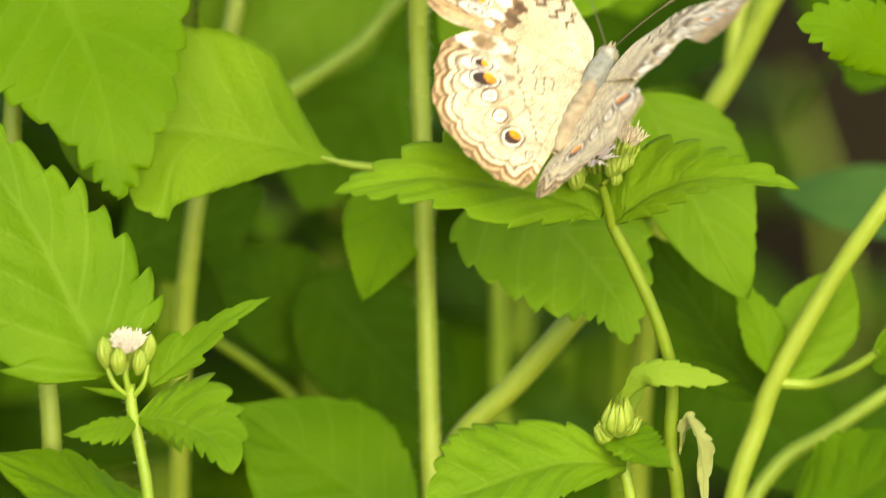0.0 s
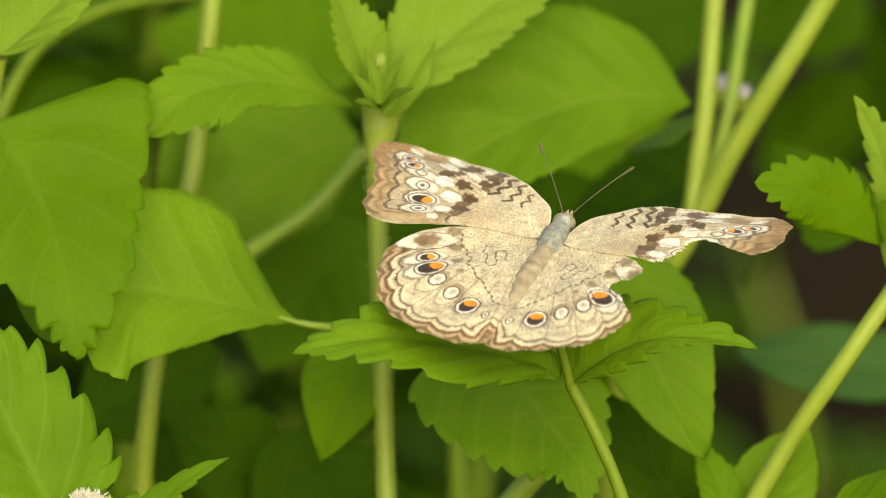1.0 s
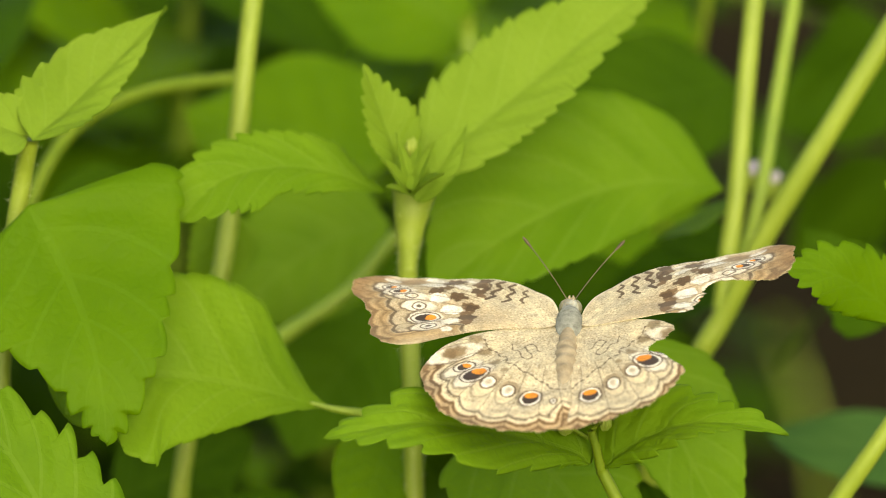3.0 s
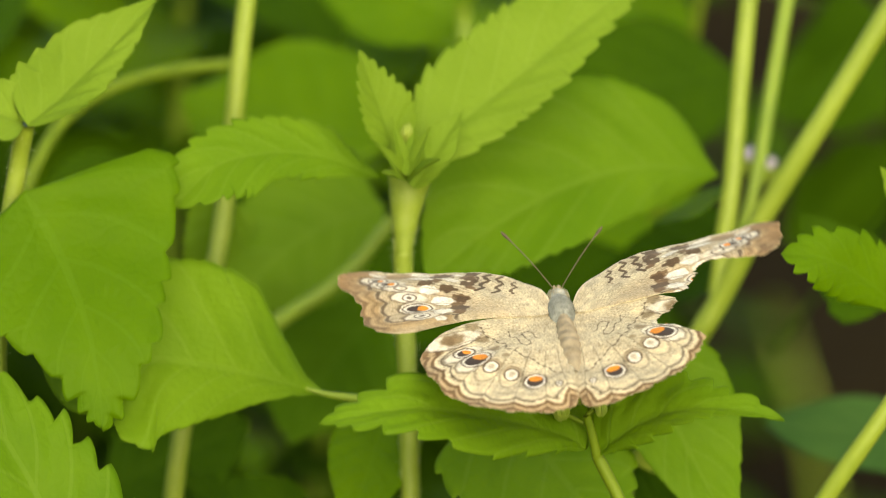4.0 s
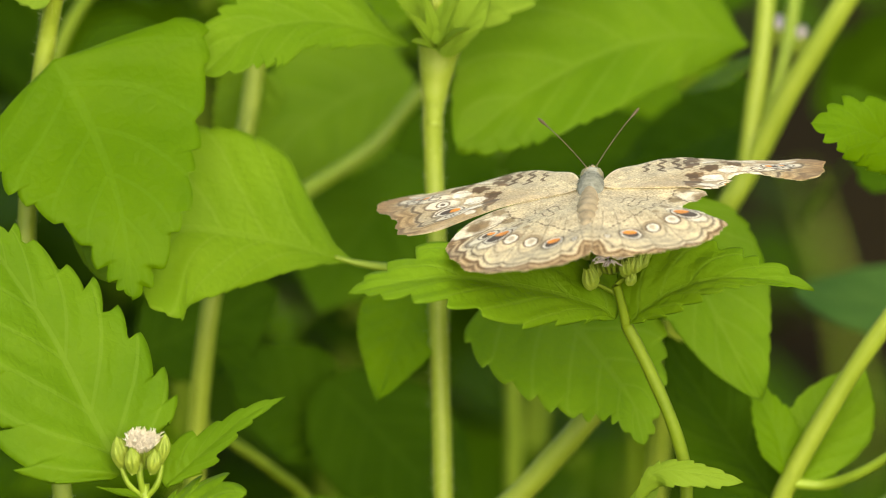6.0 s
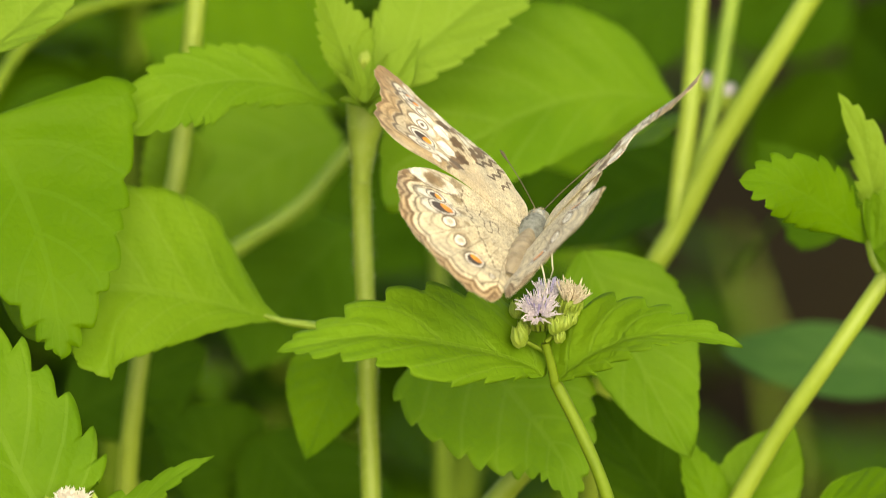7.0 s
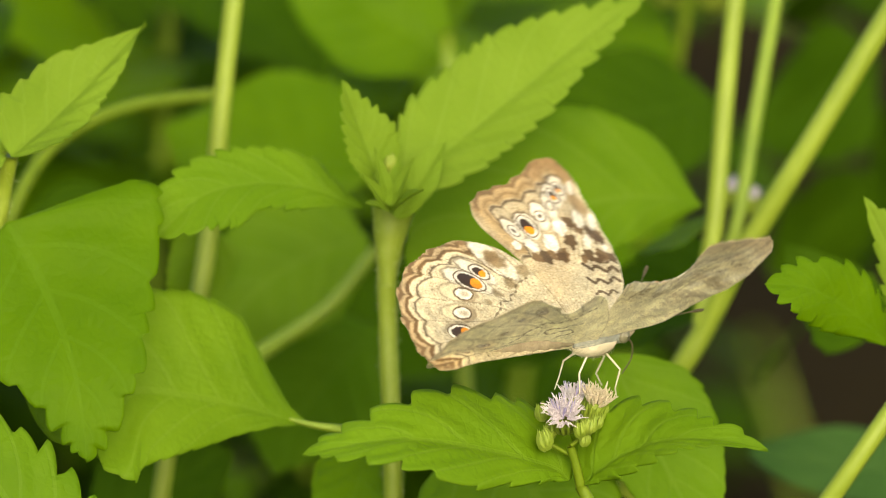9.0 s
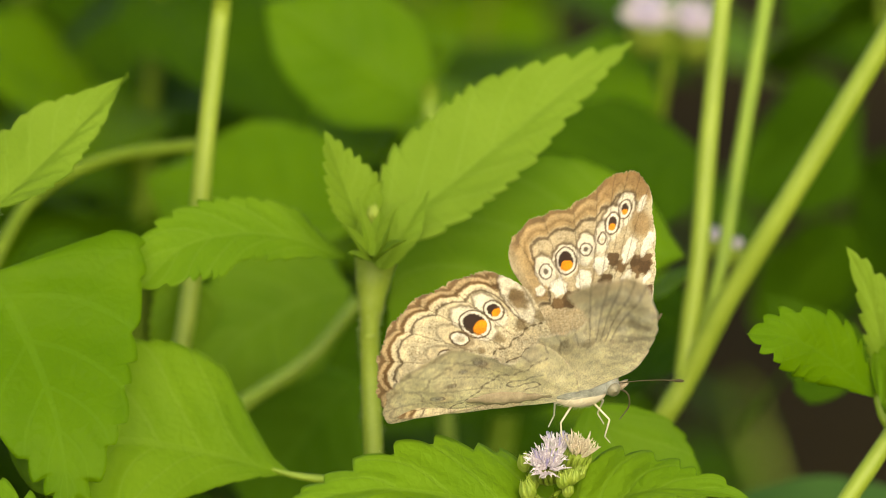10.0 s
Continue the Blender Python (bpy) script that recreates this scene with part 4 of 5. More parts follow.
class Paint:
    """Colours laid over one another at the places (f, o) of a wing."""

    def __init__(self, f, o, base):
        self.f, self.o = f, o
        self.c = np.tile(np.array(base, dtype=float), (len(f), 1))

    def lay(self, mask, colour):
        m = np.clip(mask, 0, 1)[:, None]
        self.c = self.c * (1 - m) + np.array(colour) * m

    def spot(self, f, o, rf, ro, turn, colour, soft=0.18, strong=1.0, wob=0.0):
        a = radians(turn)
        x, y = self.f - f, self.o - o
        u, v = x * math.cos(a) + y * math.sin(a), -x * math.sin(a) + y * math.cos(a)
        d = np.hypot(u / rf, v / ro)
        if wob:
            d = d + wob * np.sin(self.f * 3.1 + self.o * 2.3) * np.sin(self.f * 1.7 - self.o * 3.7)
        k = soft / min(rf, ro)
        self.lay(np.clip((1 + k - d) / (2 * k), 0, 1) * strong, colour)

    def line(self, points, width, colour, strong=1.0, wiggle=0.0):
        p = spline(points, 40)
        best = np.full(len(self.f), 1e9)
        for a, b in zip(p[:-1], p[1:]):
            ab = b - a
            t = np.clip(((self.f - a[0]) * ab[0] + (self.o - a[1]) * ab[1]) / (ab @ ab + 1e-9), 0, 1)
            best = np.minimum(best, np.hypot(self.f - a[0] - t * ab[0], self.o - a[1] - t * ab[1]))
        w = width * (1 + wiggle * np.sin(self.f * 4 + self.o * 5))
        self.lay(np.clip((w - best) / 0.09 + 0.5, 0, 1) * strong, colour)


# the point from which the veins fan out; eyes: place, half sizes along and across the vein, and kind
FAN_FORE, FAN_HIND = (1.2, 2.0), (-1.0, 1.0)
FORE_EYES = [(6.5, 24.2, 1.40, 1.00, 2), (4.7, 22.6, 1.60, 1.12, 2), (3.3, 20.7, 0.95, 0.62, 0), (1.2, 19.2, 1.0, 0.88, 1), (-1.4, 17.7, 2.05, 1.52, 2), (-4.2, 16.7, 1.15, 0.95, 1)]
HIND_EYES = [(-11.4, 11.3, 1.7, 1.3, 2), (-13.9, 9.65, 2.45, 1.8, 2), (-15.9, 7.7, 1.45, 1.05, 0), (-17.2, 5.0, 1.4, 1.05, 0), (-18.8, 1.9, 2.2, 1.6, 2), (-20.0, -1.2, 0.85, 0.55, 1)]


def eye_spot(p, f, o, along, across, fan, kind, faint):
    """kind 2: dark outline, white ring, black pupil, orange on the side of the body; 1: ring with a dark dot; 0: plain white oval."""
    run = math.atan2(o - fan[1], f - fan[0])
    turn = math.degrees(run)
    p.spot(f, o, along, across, turn, (0.085, 0.05, 0.021), 0.05, 0.95 * faint)
    rim = 0.24 if kind != 1 else 0.20
    p.spot(f, o, along - rim, across - rim, turn, WHITE, 0.05, 0.97 * faint)
    if kind == 2:
        a, b = along - 0.66, across - 0.52
        p.spot(f, o, a, b, turn, (0.035, 0.014, 0.006), 0.05, faint)
        back = 0.50 * a
        p.spot(f - back * math.cos(run), o - back * math.sin(run), a * 0.50, b * 0.84, turn, ORANGE, 0.06, faint, 0.05)
    elif kind == 1:
        p.spot(f, o, along * 0.34, across * 0.34, turn, DARK, 0.08, 0.9 * faint)
    else:
        p.spot(f - 0.2 * math.cos(run), o - 0.2 * math.sin(run), along * 0.42, across * 0.36, turn, (0.50, 0.42, 0.28), 0.15, 0.75 * faint)


def vein_cells(f, o, fan, eyes, extra):
    """For each place: which cell between two veins it lies in, and how far across it, -1 to 1."""
    ang = np.arctan2(o - fan[1], f - fan[0]) % (2 * math.pi)
    mids = sorted(math.atan2(y - fan[1], x - fan[0]) % (2 * math.pi) for x, y, *_ in list(eyes) + list(extra))
    walls = [mids[0] - (mids[1] - mids[0]) / 2] + [(a + b) / 2 for a, b in zip(mids[:-1], mids[1:])] + [mids[-1] + (mids[-1] - mids[-2]) / 2]
    walls = np.array(walls)
    k = np.clip(np.searchsorted(walls, ang) - 1, 0, len(mids) - 1)
    u = np.clip((ang - walls[k]) / (walls[k + 1] - walls[k]) * 2 - 1, -1.0, 1.0)
    return k, u, walls


def wing_colours(f, o, margin, brim, fore, under):
    ang = np.arctan2(f, o) if fore else np.arctan2(o, -f)
    r_, a_ = np.hypot(f, o), np.arctan2(o, f)
    big = np.array([noise.noise(Vector((x * 0.35, y * 0.35, 2.0 if fore else 7.0))) for x, y in zip(f, o)])
    # fine scale rows stretched away from the body
    fine = np.array([noise.noise(Vector((x * 0.9, y * 34, 5.0))) for x, y in zip(r_, a_)])
    speck = np.array([noise.noise(Vector((x * 3.6, y * 3.6, 9.0))) for x, y in zip(f, o)])
    mid = np.array([noise.noise(Vector((x * 1.1, y * 1.1, 3.0))) for x, y in zip(f, o)])
    # uneven edges of the marks
    far = np.clip(r_ / 6, 0, 1)
    f, o = f + far * (0.10 * mid + 0.10 * speck), o + far * (0.10 * speck - 0.10 * mid)
    p = Paint(f, o, BUFF if not under else (0.93, 0.90, 0.66))
    p.lay(0.28 + 0.6 * big + 0.8 * fine, (0.48, 0.41, 0.275) if not under else (0.82, 0.77, 0.52))
    p.lay(np.clip(speck * 2.6 - 0.6, 0, 0.55 if not under else 0.3), (0.26, 0.19, 0.11))
    p.lay(np.clip(-speck * 2.6 - 0.6, 0, 0.55), (0.86, 0.80, 0.64))
    dim = 1.0 if not under else 0.16
    fan, eyes = (FAN_FORE, FORE_EYES) if fore else (FAN_HIND, HIND_EYES)
    extra = [(8.3, 25.2), (-7.2, 15.8)] if fore else [(-8.2, 13.0), (-19.6, -3.4)]
    cell, u, walls = vein_cells(f, o, fan, eyes, extra)
    if fore:
        outer = np.clip((ang + 0.47) * 9, 0, 1) * np.clip((0.40 - ang) * 9, 0, 1)
    else:
        outer = np.clip((ang + 0.22) * 12, 0, 1) * np.clip((1.05 - ang) * 9, 0, 1)
    # the marks of the border arch outwards in every cell and dip inwards at the veins
    e = margin - (0.8 if fore else 0.85) * np.abs(u) ** 2.0 + 0.18 * mid + 0.16 * speck
    tan, umber, ink = (0.30, 0.19, 0.085), (0.155, 0.085, 0.032), (0.075, 0.040, 0.016)

    def band(at_, half_, colour, strong, soft=0.12):
        p.lay(outer * np.clip((half_ - np.abs(e - at_)) / soft + 0.5, 0, 1) * strong, colour)

    if fore:
        p.lay(outer * np.clip((11.5 - margin) / 2.0, 0, 1) * 0.42 * dim, (0.46, 0.34, 0.19))
        p.spot(8.8, 21.7, 1.5, 2.2, 20, (0.33, 0.21, 0.09), 0.5, 0.85 * dim)
        p.lay(outer * np.clip((2.9 - e) / 0.5, 0, 1) * 0.8 * (dim + 0.2), (0.45, 0.315, 0.155))
        band(0.35, 0.42, umber, 0.75 * dim, 0.25)
        band(1.15, 0.22, (0.55, 0.42, 0.24), 0.45 * dim)
        band(1.85, 0.22, umber, 0.5 * dim, 0.25)
        band(3.05, 0.24, ink, 0.85 * dim, 0.2)
        # rusty tip
        p.lay(np.clip((2.6 - margin) / 1.0, 0, 1) * np.clip((ang - 0.05) * 8, 0, 1) * np.clip((r_ - 25.5) / 1.5, 0, 1) * 0.8 * dim, (0.33, 0.20, 0.085))
    else:
        p.lay(outer * np.clip((2.3 - e) / 0.6, 0, 1) * 0.62 * (dim + 0.25), (0.40, 0.265, 0.125))
        band(0.25, 0.32, umber, 0.8 * (dim + 0.1), 0.2)
        band(0.85, 0.16, (0.62, 0.50, 0.31), 0.45 * dim)
        band(1.45, 0.24, umber, 0.85 * (dim + 0.25), 0.22)
        band(2.05, 0.22, (0.80, 0.72, 0.52), 0.8 * dim)
        band(2.75, 0.17, ink, 0.72 * (dim + 0.15), 0.16)
        band(3.6, 0.45, (0.76, 0.68, 0.48), 0.5 * dim, 0.3)

    def blotch(x, y, a, b, colour, strong, wob, soft=0.11):
        p.spot(x, y, a, b, math.degrees(math.atan2(y - fan[1], x - fan[0])), colour, soft, strong, wob)

    cream = (0.86, 0.82, 0.70)
    if fore:
        # pale cell round each eye, with a dark outline that is strongest on the outer side
        for x, y, along, across, kind in FORE_EYES:
            run = math.atan2(y - fan[1], x - fan[0])
            c, s = math.cos(run), math.sin(run)
            blotch(x + 0.35 * c, y + 0.35 * s, 2.45, across + 0.52, ink, 0.80 * dim, 0.06)
            blotch(x, y, 2.3, across + 0.34, cream, 0.92 if not under else 0.2, 0.06)
        soot, cocoa = (0.105, 0.057, 0.022), (0.18, 0.104, 0.044)
        for x, y, a, b, c in ((8.9, 16.0, 1.55, 1.7, cocoa), (9.3, 15.6, 0.8, 0.9, soot), (8.0, 16.6, 0.7, 0.8, soot), (6.0, 16.7, 1.0, 1.0, cocoa), (4.7, 17.6, 1.1, 0.9, soot), (3.9, 14.5, 1.2, 0.9, soot), (1.9, 12.4, 1.25, 1.0, cocoa), (1.7, 12.3, 0.8, 0.7, soot), (-0.9, 12.2, 1.2, 1.0, soot), (-2.6, 11.9, 0.9, 0.8, cocoa), (0.4, 12.7, 1.0, 0.5, cocoa),
                           (9.7, 12.1, 0.85, 0.9, soot), (8.0, 12.4, 1.0, 1.1, cocoa), (7.8, 12.0, 0.8, 0.7, soot), (5.9, 12.2, 1.1, 0.9, soot), (6.8, 11.5, 0.5, 1.0, soot), (4.9, 11.6, 0.6, 0.7, cocoa)):
            blotch(x, y, a, b, c, 0.97 * (dim + (0.12 if under else 0)), 0.28)
        for x, y, a, b in ((9.7, 18.7, 1.7, 0.75), (7.0, 18.6, 1.75, 0.95), (3.2, 17.0, 1.4, 0.9), (1.0, 14.7, 1.5, 1.05), (-2.4, 14.2, 1.35, 1.05), (8.9, 24.6, 1.2, 0.45), (9.6, 14.0, 0.9, 0.45), (6.6, 14.5, 1.2, 0.65), (-4.9, 14.1, 0.8, 0.7)):
            blotch(x, y, a * 1.12, b * 1.2, cocoa, 0.4 * dim, 0.16)
            blotch(x, y, a, b, WHITE, 0.97 if not under else 0.3, 0.16)
        dark_line = (0.085, 0.047, 0.019) if not under else BROWN
        p.line([(9.6, 9.6), (8.7, 10.3), (7.7, 9.7), (6.5, 10.5), (5.3, 10.1), (4.3, 10.8)], 0.30, dark_line, 0.97 * dim, 0.4)
        p.line([(9.1, 7.9), (8.1, 8.5), (7.1, 7.7), (6.0, 8.4), (5.0, 7.8), (4.1, 8.6)], 0.24, dark_line, 0.97 * dim, 0.4)
        p.line([(7.9, 6.0), (7.0, 6.5), (6.2, 5.7), (5.4, 6.3), (4.3, 6.0)], 0.20, dark_line, 0.95 * dim, 0.4)
        p.line([(10.6, 11.0), (9.2, 11.6), (8.2, 11.0), (6.8, 11.4)], 0.20, dark_line, 0.9 * dim, 0.4)
        for x, y, along, across, kind in FORE_EYES if not under else []:
            eye_spot(p, x, y, along, across, fan, kind, 1.0)
        # pale front edge
        p.lay(np.clip((0.30 - brim) / 0.1, 0, 1) * np.clip((ang - 0.30) * 9, 0, 1) * 0.8, (0.86, 0.80, 0.64))
    else:
        olive = (0.20, 0.13, 0.05)
        # arched cells with a dark outer cap; the front ones are the whitest
        for n_, (x, y, a, b) in enumerate([(-8.6, 13.0, 4.3, 1.5), (-11.9, 11.5, 3.3, 1.45), (-14.2, 9.8, 3.8, 1.85), (-16.2, 7.9, 3.1, 1.45), (-17.5, 5.1, 2.9, 1.4), (-18.9, 1.9, 2.6, 1.7)]):
            white = n_ < 3
            blotch(x, y, a, b + 0.12, ink, (0.80 if white else 0.5) * dim, 0.05)
            blotch(x + 0.12, y - 0.08, a - 0.20, b - 0.10, (0.87, 0.83, 0.70) if white else (0.74, 0.66, 0.47), (0.95 if white else 0.9) * (0.3 if under else 1), 0.05)
        p.spot(-8.3, 12.9, 1.9, 1.25, 123, olive, 0.35, 0.9 * dim, 0.15)
        p.spot(-8.6, 13.2, 0.9, 0.7, 123, BROWN, 0.3, 0.6 * dim, 0.15)
        for x, y, a, b in ((-5.0, 10.4, 1.0, 1.0), (-7.6, 9.0, 1.0, 0.75), (-10.6, 7.4, 0.9, 0.6), (-12.9, 5.9, 0.6, 0.4)):
            blotch(x, y, a, b, olive, 0.75 * dim, 0.25, 0.2)
        for x, y, along, across, kind in HIND_EYES:
            if under:
                eye_spot(p, x, y, along * 0.45, across * 0.45, fan, 1, 0.8)
            else:
                if kind == 0:
                    blotch(x + 0.35, y - 0.12, along + 0.25, across + 0.22, umber, 0.6, 0.08)
                eye_spot(p, x, y, along, across, fan, kind, 1.0)
        p.line([(-5.3, 5.7), (-6.9, 5.4), (-7.3, 4.6), (-9.0, 4.0), (-9.7, 3.2), (-8.6, 2.7), (-7.4, 3.4), (-6.2, 3.9)], 0.10, GREYLINE, 0.85, 0.4)
        p.line([(-6.0, 3.9), (-5.3, 3.2), (-5.9, 2.4), (-6.9, 2.2), (-7.3, 1.5)], 0.09, GREYLINE, 0.8, 0.4)
        p.line([(-5.0, 9.3), (-7.0, 8.5), (-7.4, 7.5), (-8.7, 6.9), (-9.1, 6.0), (-10.9, 5.8), (-11.5, 4.7), (-12.8, 3.7), (-13.2, 2.6), (-14.4, 1.4), (-15.2, 0.2), (-16.5, -0.6), (-16.8, -2.5)], 0.11, GREYLINE, 0.8, 0.7)
    if under:
        # faded marks showing on the lower side: uneven grey-brown clouds and broken cross lines
        p.lay(np.clip((mid + 0.6 * big) * 2.0 - 0.35, 0, 0.24) * np.clip((r_ - 7) / 5, 0, 1), (0.33, 0.26, 0.15))
        p.lay(np.clip((0.16 - np.abs(margin + 0.8 * np.abs(u) - 6.2 + 0.9 * mid)) / 0.12 + 0.5, 0, 1) * 0.6 * np.clip((r_ - 8) / 3, 0, 1), (0.20, 0.14, 0.07))
        p.lay(np.clip((0.12 - np.abs(margin + 0.9 * np.abs(u) - 9.5 + 1.3 * mid)) / 0.12 + 0.5, 0, 1) * 0.5 * np.clip((r_ - 8) / 3, 0, 1), (0.20, 0.14, 0.07))
    # thin brown veins along the walls of the cells, and the dark fringe of the edge
    for w in walls:
        x, y = fan[0] + 30 * math.cos(w), fan[1] + 30 * math.sin(w)
        p.line([(fan[0] * 0.65 + x * 0.35 + 0.25, fan[1] * 0.65 + y * 0.35), ((fan[0] + x) / 2 + 0.3, (fan[1] + y) / 2 + 0.2), (x, y)], 0.055, GREYLINE, 0.68 if not under else 0.85)
    p.lay(np.clip((0.16 - brim) / 0.1, 0, 1) * 0.5, BROWN)
    return np.clip(p.c, 0.01, 0.94)


def wing_mesh(name, parent, outline, whole, fore, left, label, torn=0.0):
    """A scaled wing: two skins 0.1 mm apart on a fine square net cut along the scalloped, nicked outline."""
    line = spline(outline + [outline[0]], 900)[:-1]
    ang, rad = np.arctan2(line[:, 1], line[:, 0]), np.hypot(line[:, 0], line[:, 1])
    rng = random.Random(int(left) + 2 * int(fore))
    fray = np.array([rng.random() ** 3 for _ in ang])
    fray = 0.5 * fray + 0.25 * np.roll(fray, 1) + 0.25 * np.roll(fray, -1)
    rad = rad * (1 - (rad > 13) * (0.016 * np.abs(np.sin((math.pi / 2 - ang) * 25 if fore else (math.pi - ang) * 17)) + 0.022 * fray))
    if torn:
        # ragged where the wing is broken, away from what is left of its true outline
        gone = np.clip(margin_of(line[:, 0], line[:, 1], whole + [whole[0]]) - 0.5, 0, 1) * (rad > 6)
        rag = np.array([rng.uniform(-1, 1) for _ in range(len(ang) // 4 + 2)])
        rad = rad + torn * gone * np.interp(np.arange(len(ang)) / 4, np.arange(len(rag)), rag)
    edge = np.stack([rad * np.cos(ang), rad * np.sin(ang)], axis=1)
    cellw = 0.085
    lo, hi = edge.min(axis=0) - cellw, edge.max(axis=0) + cellw
    nf, no = int((hi[0] - lo[0]) / cellw) + 2, int((hi[1] - lo[1]) / cellw) + 2
    gf, go = lo[0] + cellw * np.arange(nf), lo[1] + cellw * np.arange(no)
    # cells whose middle lies inside the outline
    cf, co = np.meshgrid(gf[:-1] + cellw / 2, go[:-1] + cellw / 2, indexing="ij")
    inside = np.zeros(cf.shape, dtype=bool)
    for (x0, y0), (x1, y1) in zip(edge, np.roll(edge, -1, axis=0)):
        rows = np.nonzero((go[:-1] + cellw / 2 > min(y0, y1)) & (go[:-1] + cellw / 2 <= max(y0, y1)))[0]
        for j in rows:
            t = (go[j] + cellw / 2 - y0) / (y1 - y0)
            inside[:, j] ^= gf[:-1] + cellw / 2 < x0 + t * (x1 - x0)
    ii, jj = np.nonzero(inside)
    corner = np.stack([ii * no + jj, (ii + 1) * no + jj, (ii + 1) * no + jj + 1, ii * no + jj + 1], axis=1)
    used, flat = np.unique(corner, return_inverse=True)
    quads = flat.reshape(-1, 4)
    F, O = gf[used // no], go[used % no]
    # corners on the rim are drawn onto the outline
    times_used = np.bincount(quads.ravel(), minlength=len(used))
    for i in np.nonzero(times_used < 4)[0]:
        d = (edge[:, 0] - F[i]) ** 2 + (edge[:, 1] - O[i]) ** 2
        k = int(d.argmin())
        if d[k] < (1.2 * cellw) ** 2:
            F[i], O[i] = edge[k]
    margin = margin_of(F, O, whole[7:17] if fore else whole[2:13])
    brim = margin_of(F, O, whole + [whole[0]])
    # camber, pleats between the veins
    R, A = np.hypot(F, O), np.arctan2(O, F)
    height = 0.63 * np.sin(np.clip(R / 26, 0, 1) * math.pi) + 0.12 * np.sin(A * (11 if fore else 10)) * np.clip(R / 12, 0, 1)
    height += 0.25 * np.sin(F * 0.5 + O * 0.3) * np.clip(R / 15, 0, 1)
    if fore:
        # the front edge bends down
        height -= 0.9 * np.clip((F - 4.5) / 5.5, 0, 1) ** 1.4 * np.clip(O / 5, 0, 1)
    sx = -1 if left else 1
    top = np.stack([sx * O, F, height], axis=1) * 0.001
    under = top - np.array((0, 0, 0.0001))
    N = len(top)
    up = quads[:, ::-1] if not left else quads
    # rim: edges that belong to one cell only
    sides = np.concatenate([up[:, [0, 1]], up[:, [1, 2]], up[:, [2, 3]], up[:, [3, 0]]])
    key = np.sort(sides, axis=1)
    _, first, count = np.unique(key[:, 0] * N + key[:, 1], return_index=True, return_counts=True)
    rim = sides[first[count == 1]]
    faces = up.tolist() + (up[:, ::-1] + N).tolist() + [(b, a, a + N, b + N) for a, b in rim.tolist()]
    col = np.vstack([wing_colours(F, O, margin, brim, fore, False), wing_colours(F, O, margin, brim, fore, True)])
    return mesh_part(name, np.vstack([top, under]), faces, WING_MAT, parent, label, tint=col, local=True)


GREY_FUR = rough_material("grey_fur", (0.06, 0.07, 0.062), (0.42, 0.45, 0.41), 1000, 0.8, 0.4)
BODY_BUFF = rough_material("body_buff", (0.15, 0.12, 0.075), (0.38, 0.33, 0.23), 700, 0.8, 0.4)
BODY_WHITE = rough_material("body_white", (0.48, 0.44, 0.32), (0.74, 0.70, 0.58), 700, 0.8, 0.4)
EYE_MAT = rough_material("insect_eye", (0.11, 0.11, 0.075), (0.23, 0.22, 0.15), 3000, 0.3, 0.1)
FEELER = rough_material("feeler", (0.045, 0.038, 0.020), (0.11, 0.088, 0.045), 900, 0.6, 0.2)

butterfly = thing("butterfly", spot(1050, 450, 0), "buff butterfly with eyespots and a torn forewing on a flower", "butterfly")


def body_part(name, data, mat, label="", parent=None):
    return mesh_part(name, *data, mat, parent or butterfly, label, local=True)


def mm(*p):
    return Vector(p) * 0.001


def abdomen_shape(t):
    return (0.55 + 0.45 * math.sin(min(t * 1.6, 1) * math.pi / 2)) * (1 - max(0, t - 0.5) ** 1.7 * 2.2) * (1 + 0.07 * math.cos(t * 7 * 2 * math.pi))


def hairs(count, centre, size, length, flow, seed, lowest=-1.0):
    """Short fur that lies back over an egg-shaped body."""
    rng = random.Random(seed)
    verts, faces = [], []
    for _ in range(count):
        d = Vector((rng.gauss(0, 1), rng.gauss(0, 1), rng.gauss(0, 1))).normalized()
        if d.z < lowest:
            continue
        root = Vector(centre) + Vector((d.x * size[0], d.y * size[1], d.z * size[2]))
        tip = root + (d * 0.6 + Vector(flow) + Vector((rng.gauss(0, 0.2), rng.gauss(0, 0.2), rng.gauss(0, 0.2)))).normalized() * length * rng.uniform(0.5, 1.1)
        s = d.cross(tip - root).normalized() * 0.045
        o = len(verts)
        verts += [tuple((root - s) * 0.001), tuple((root + s) * 0.001), tuple(tip * 0.001)]
        faces.append((o, o + 1, o + 2))
    return verts, faces


thorax = body_part("thorax", blob_data(mm(0, 0.6, 0.7), (0, 1, 0.05), 0.0080, 0.0018, egg, 18, 20), GREY_FUR, "bluish grey furry thorax")
tagged(body_part("fur", hairs(1300, (0, 0.6, 0.8), (1.65, 3.5, 1.7), 0.8, (0, -1.2, 0.0), 3, 0.0), GREY_FUR, parent=thorax), kind="stuff")
body_part("abdomen", blob_data(mm(0, -8.9, 0.85), (0, -1, -0.03), 0.0150, 0.00155, abdomen_shape, 50, 18), BODY_BUFF, "buff ringed abdomen")
head = body_part("head", blob_data(mm(0, 4.6, 0.9), (0, 1, 0), 0.0027, 0.0013, egg, 12, 16), GREY_FUR)
tagged(body_part("fur", hairs(420, (0, 4.6, 1.0), (1.1, 1.1, 1.1), 0.5, (0, 0.3, 0.1), 5), BODY_BUFF, parent=head), kind="stuff")
body_part("breast", blob_data(mm(0, 0.8, 0.0), (0, 1, 0.1), 0.0072, 0.0019, egg, 14, 16), BODY_WHITE, "whitish furry underside")
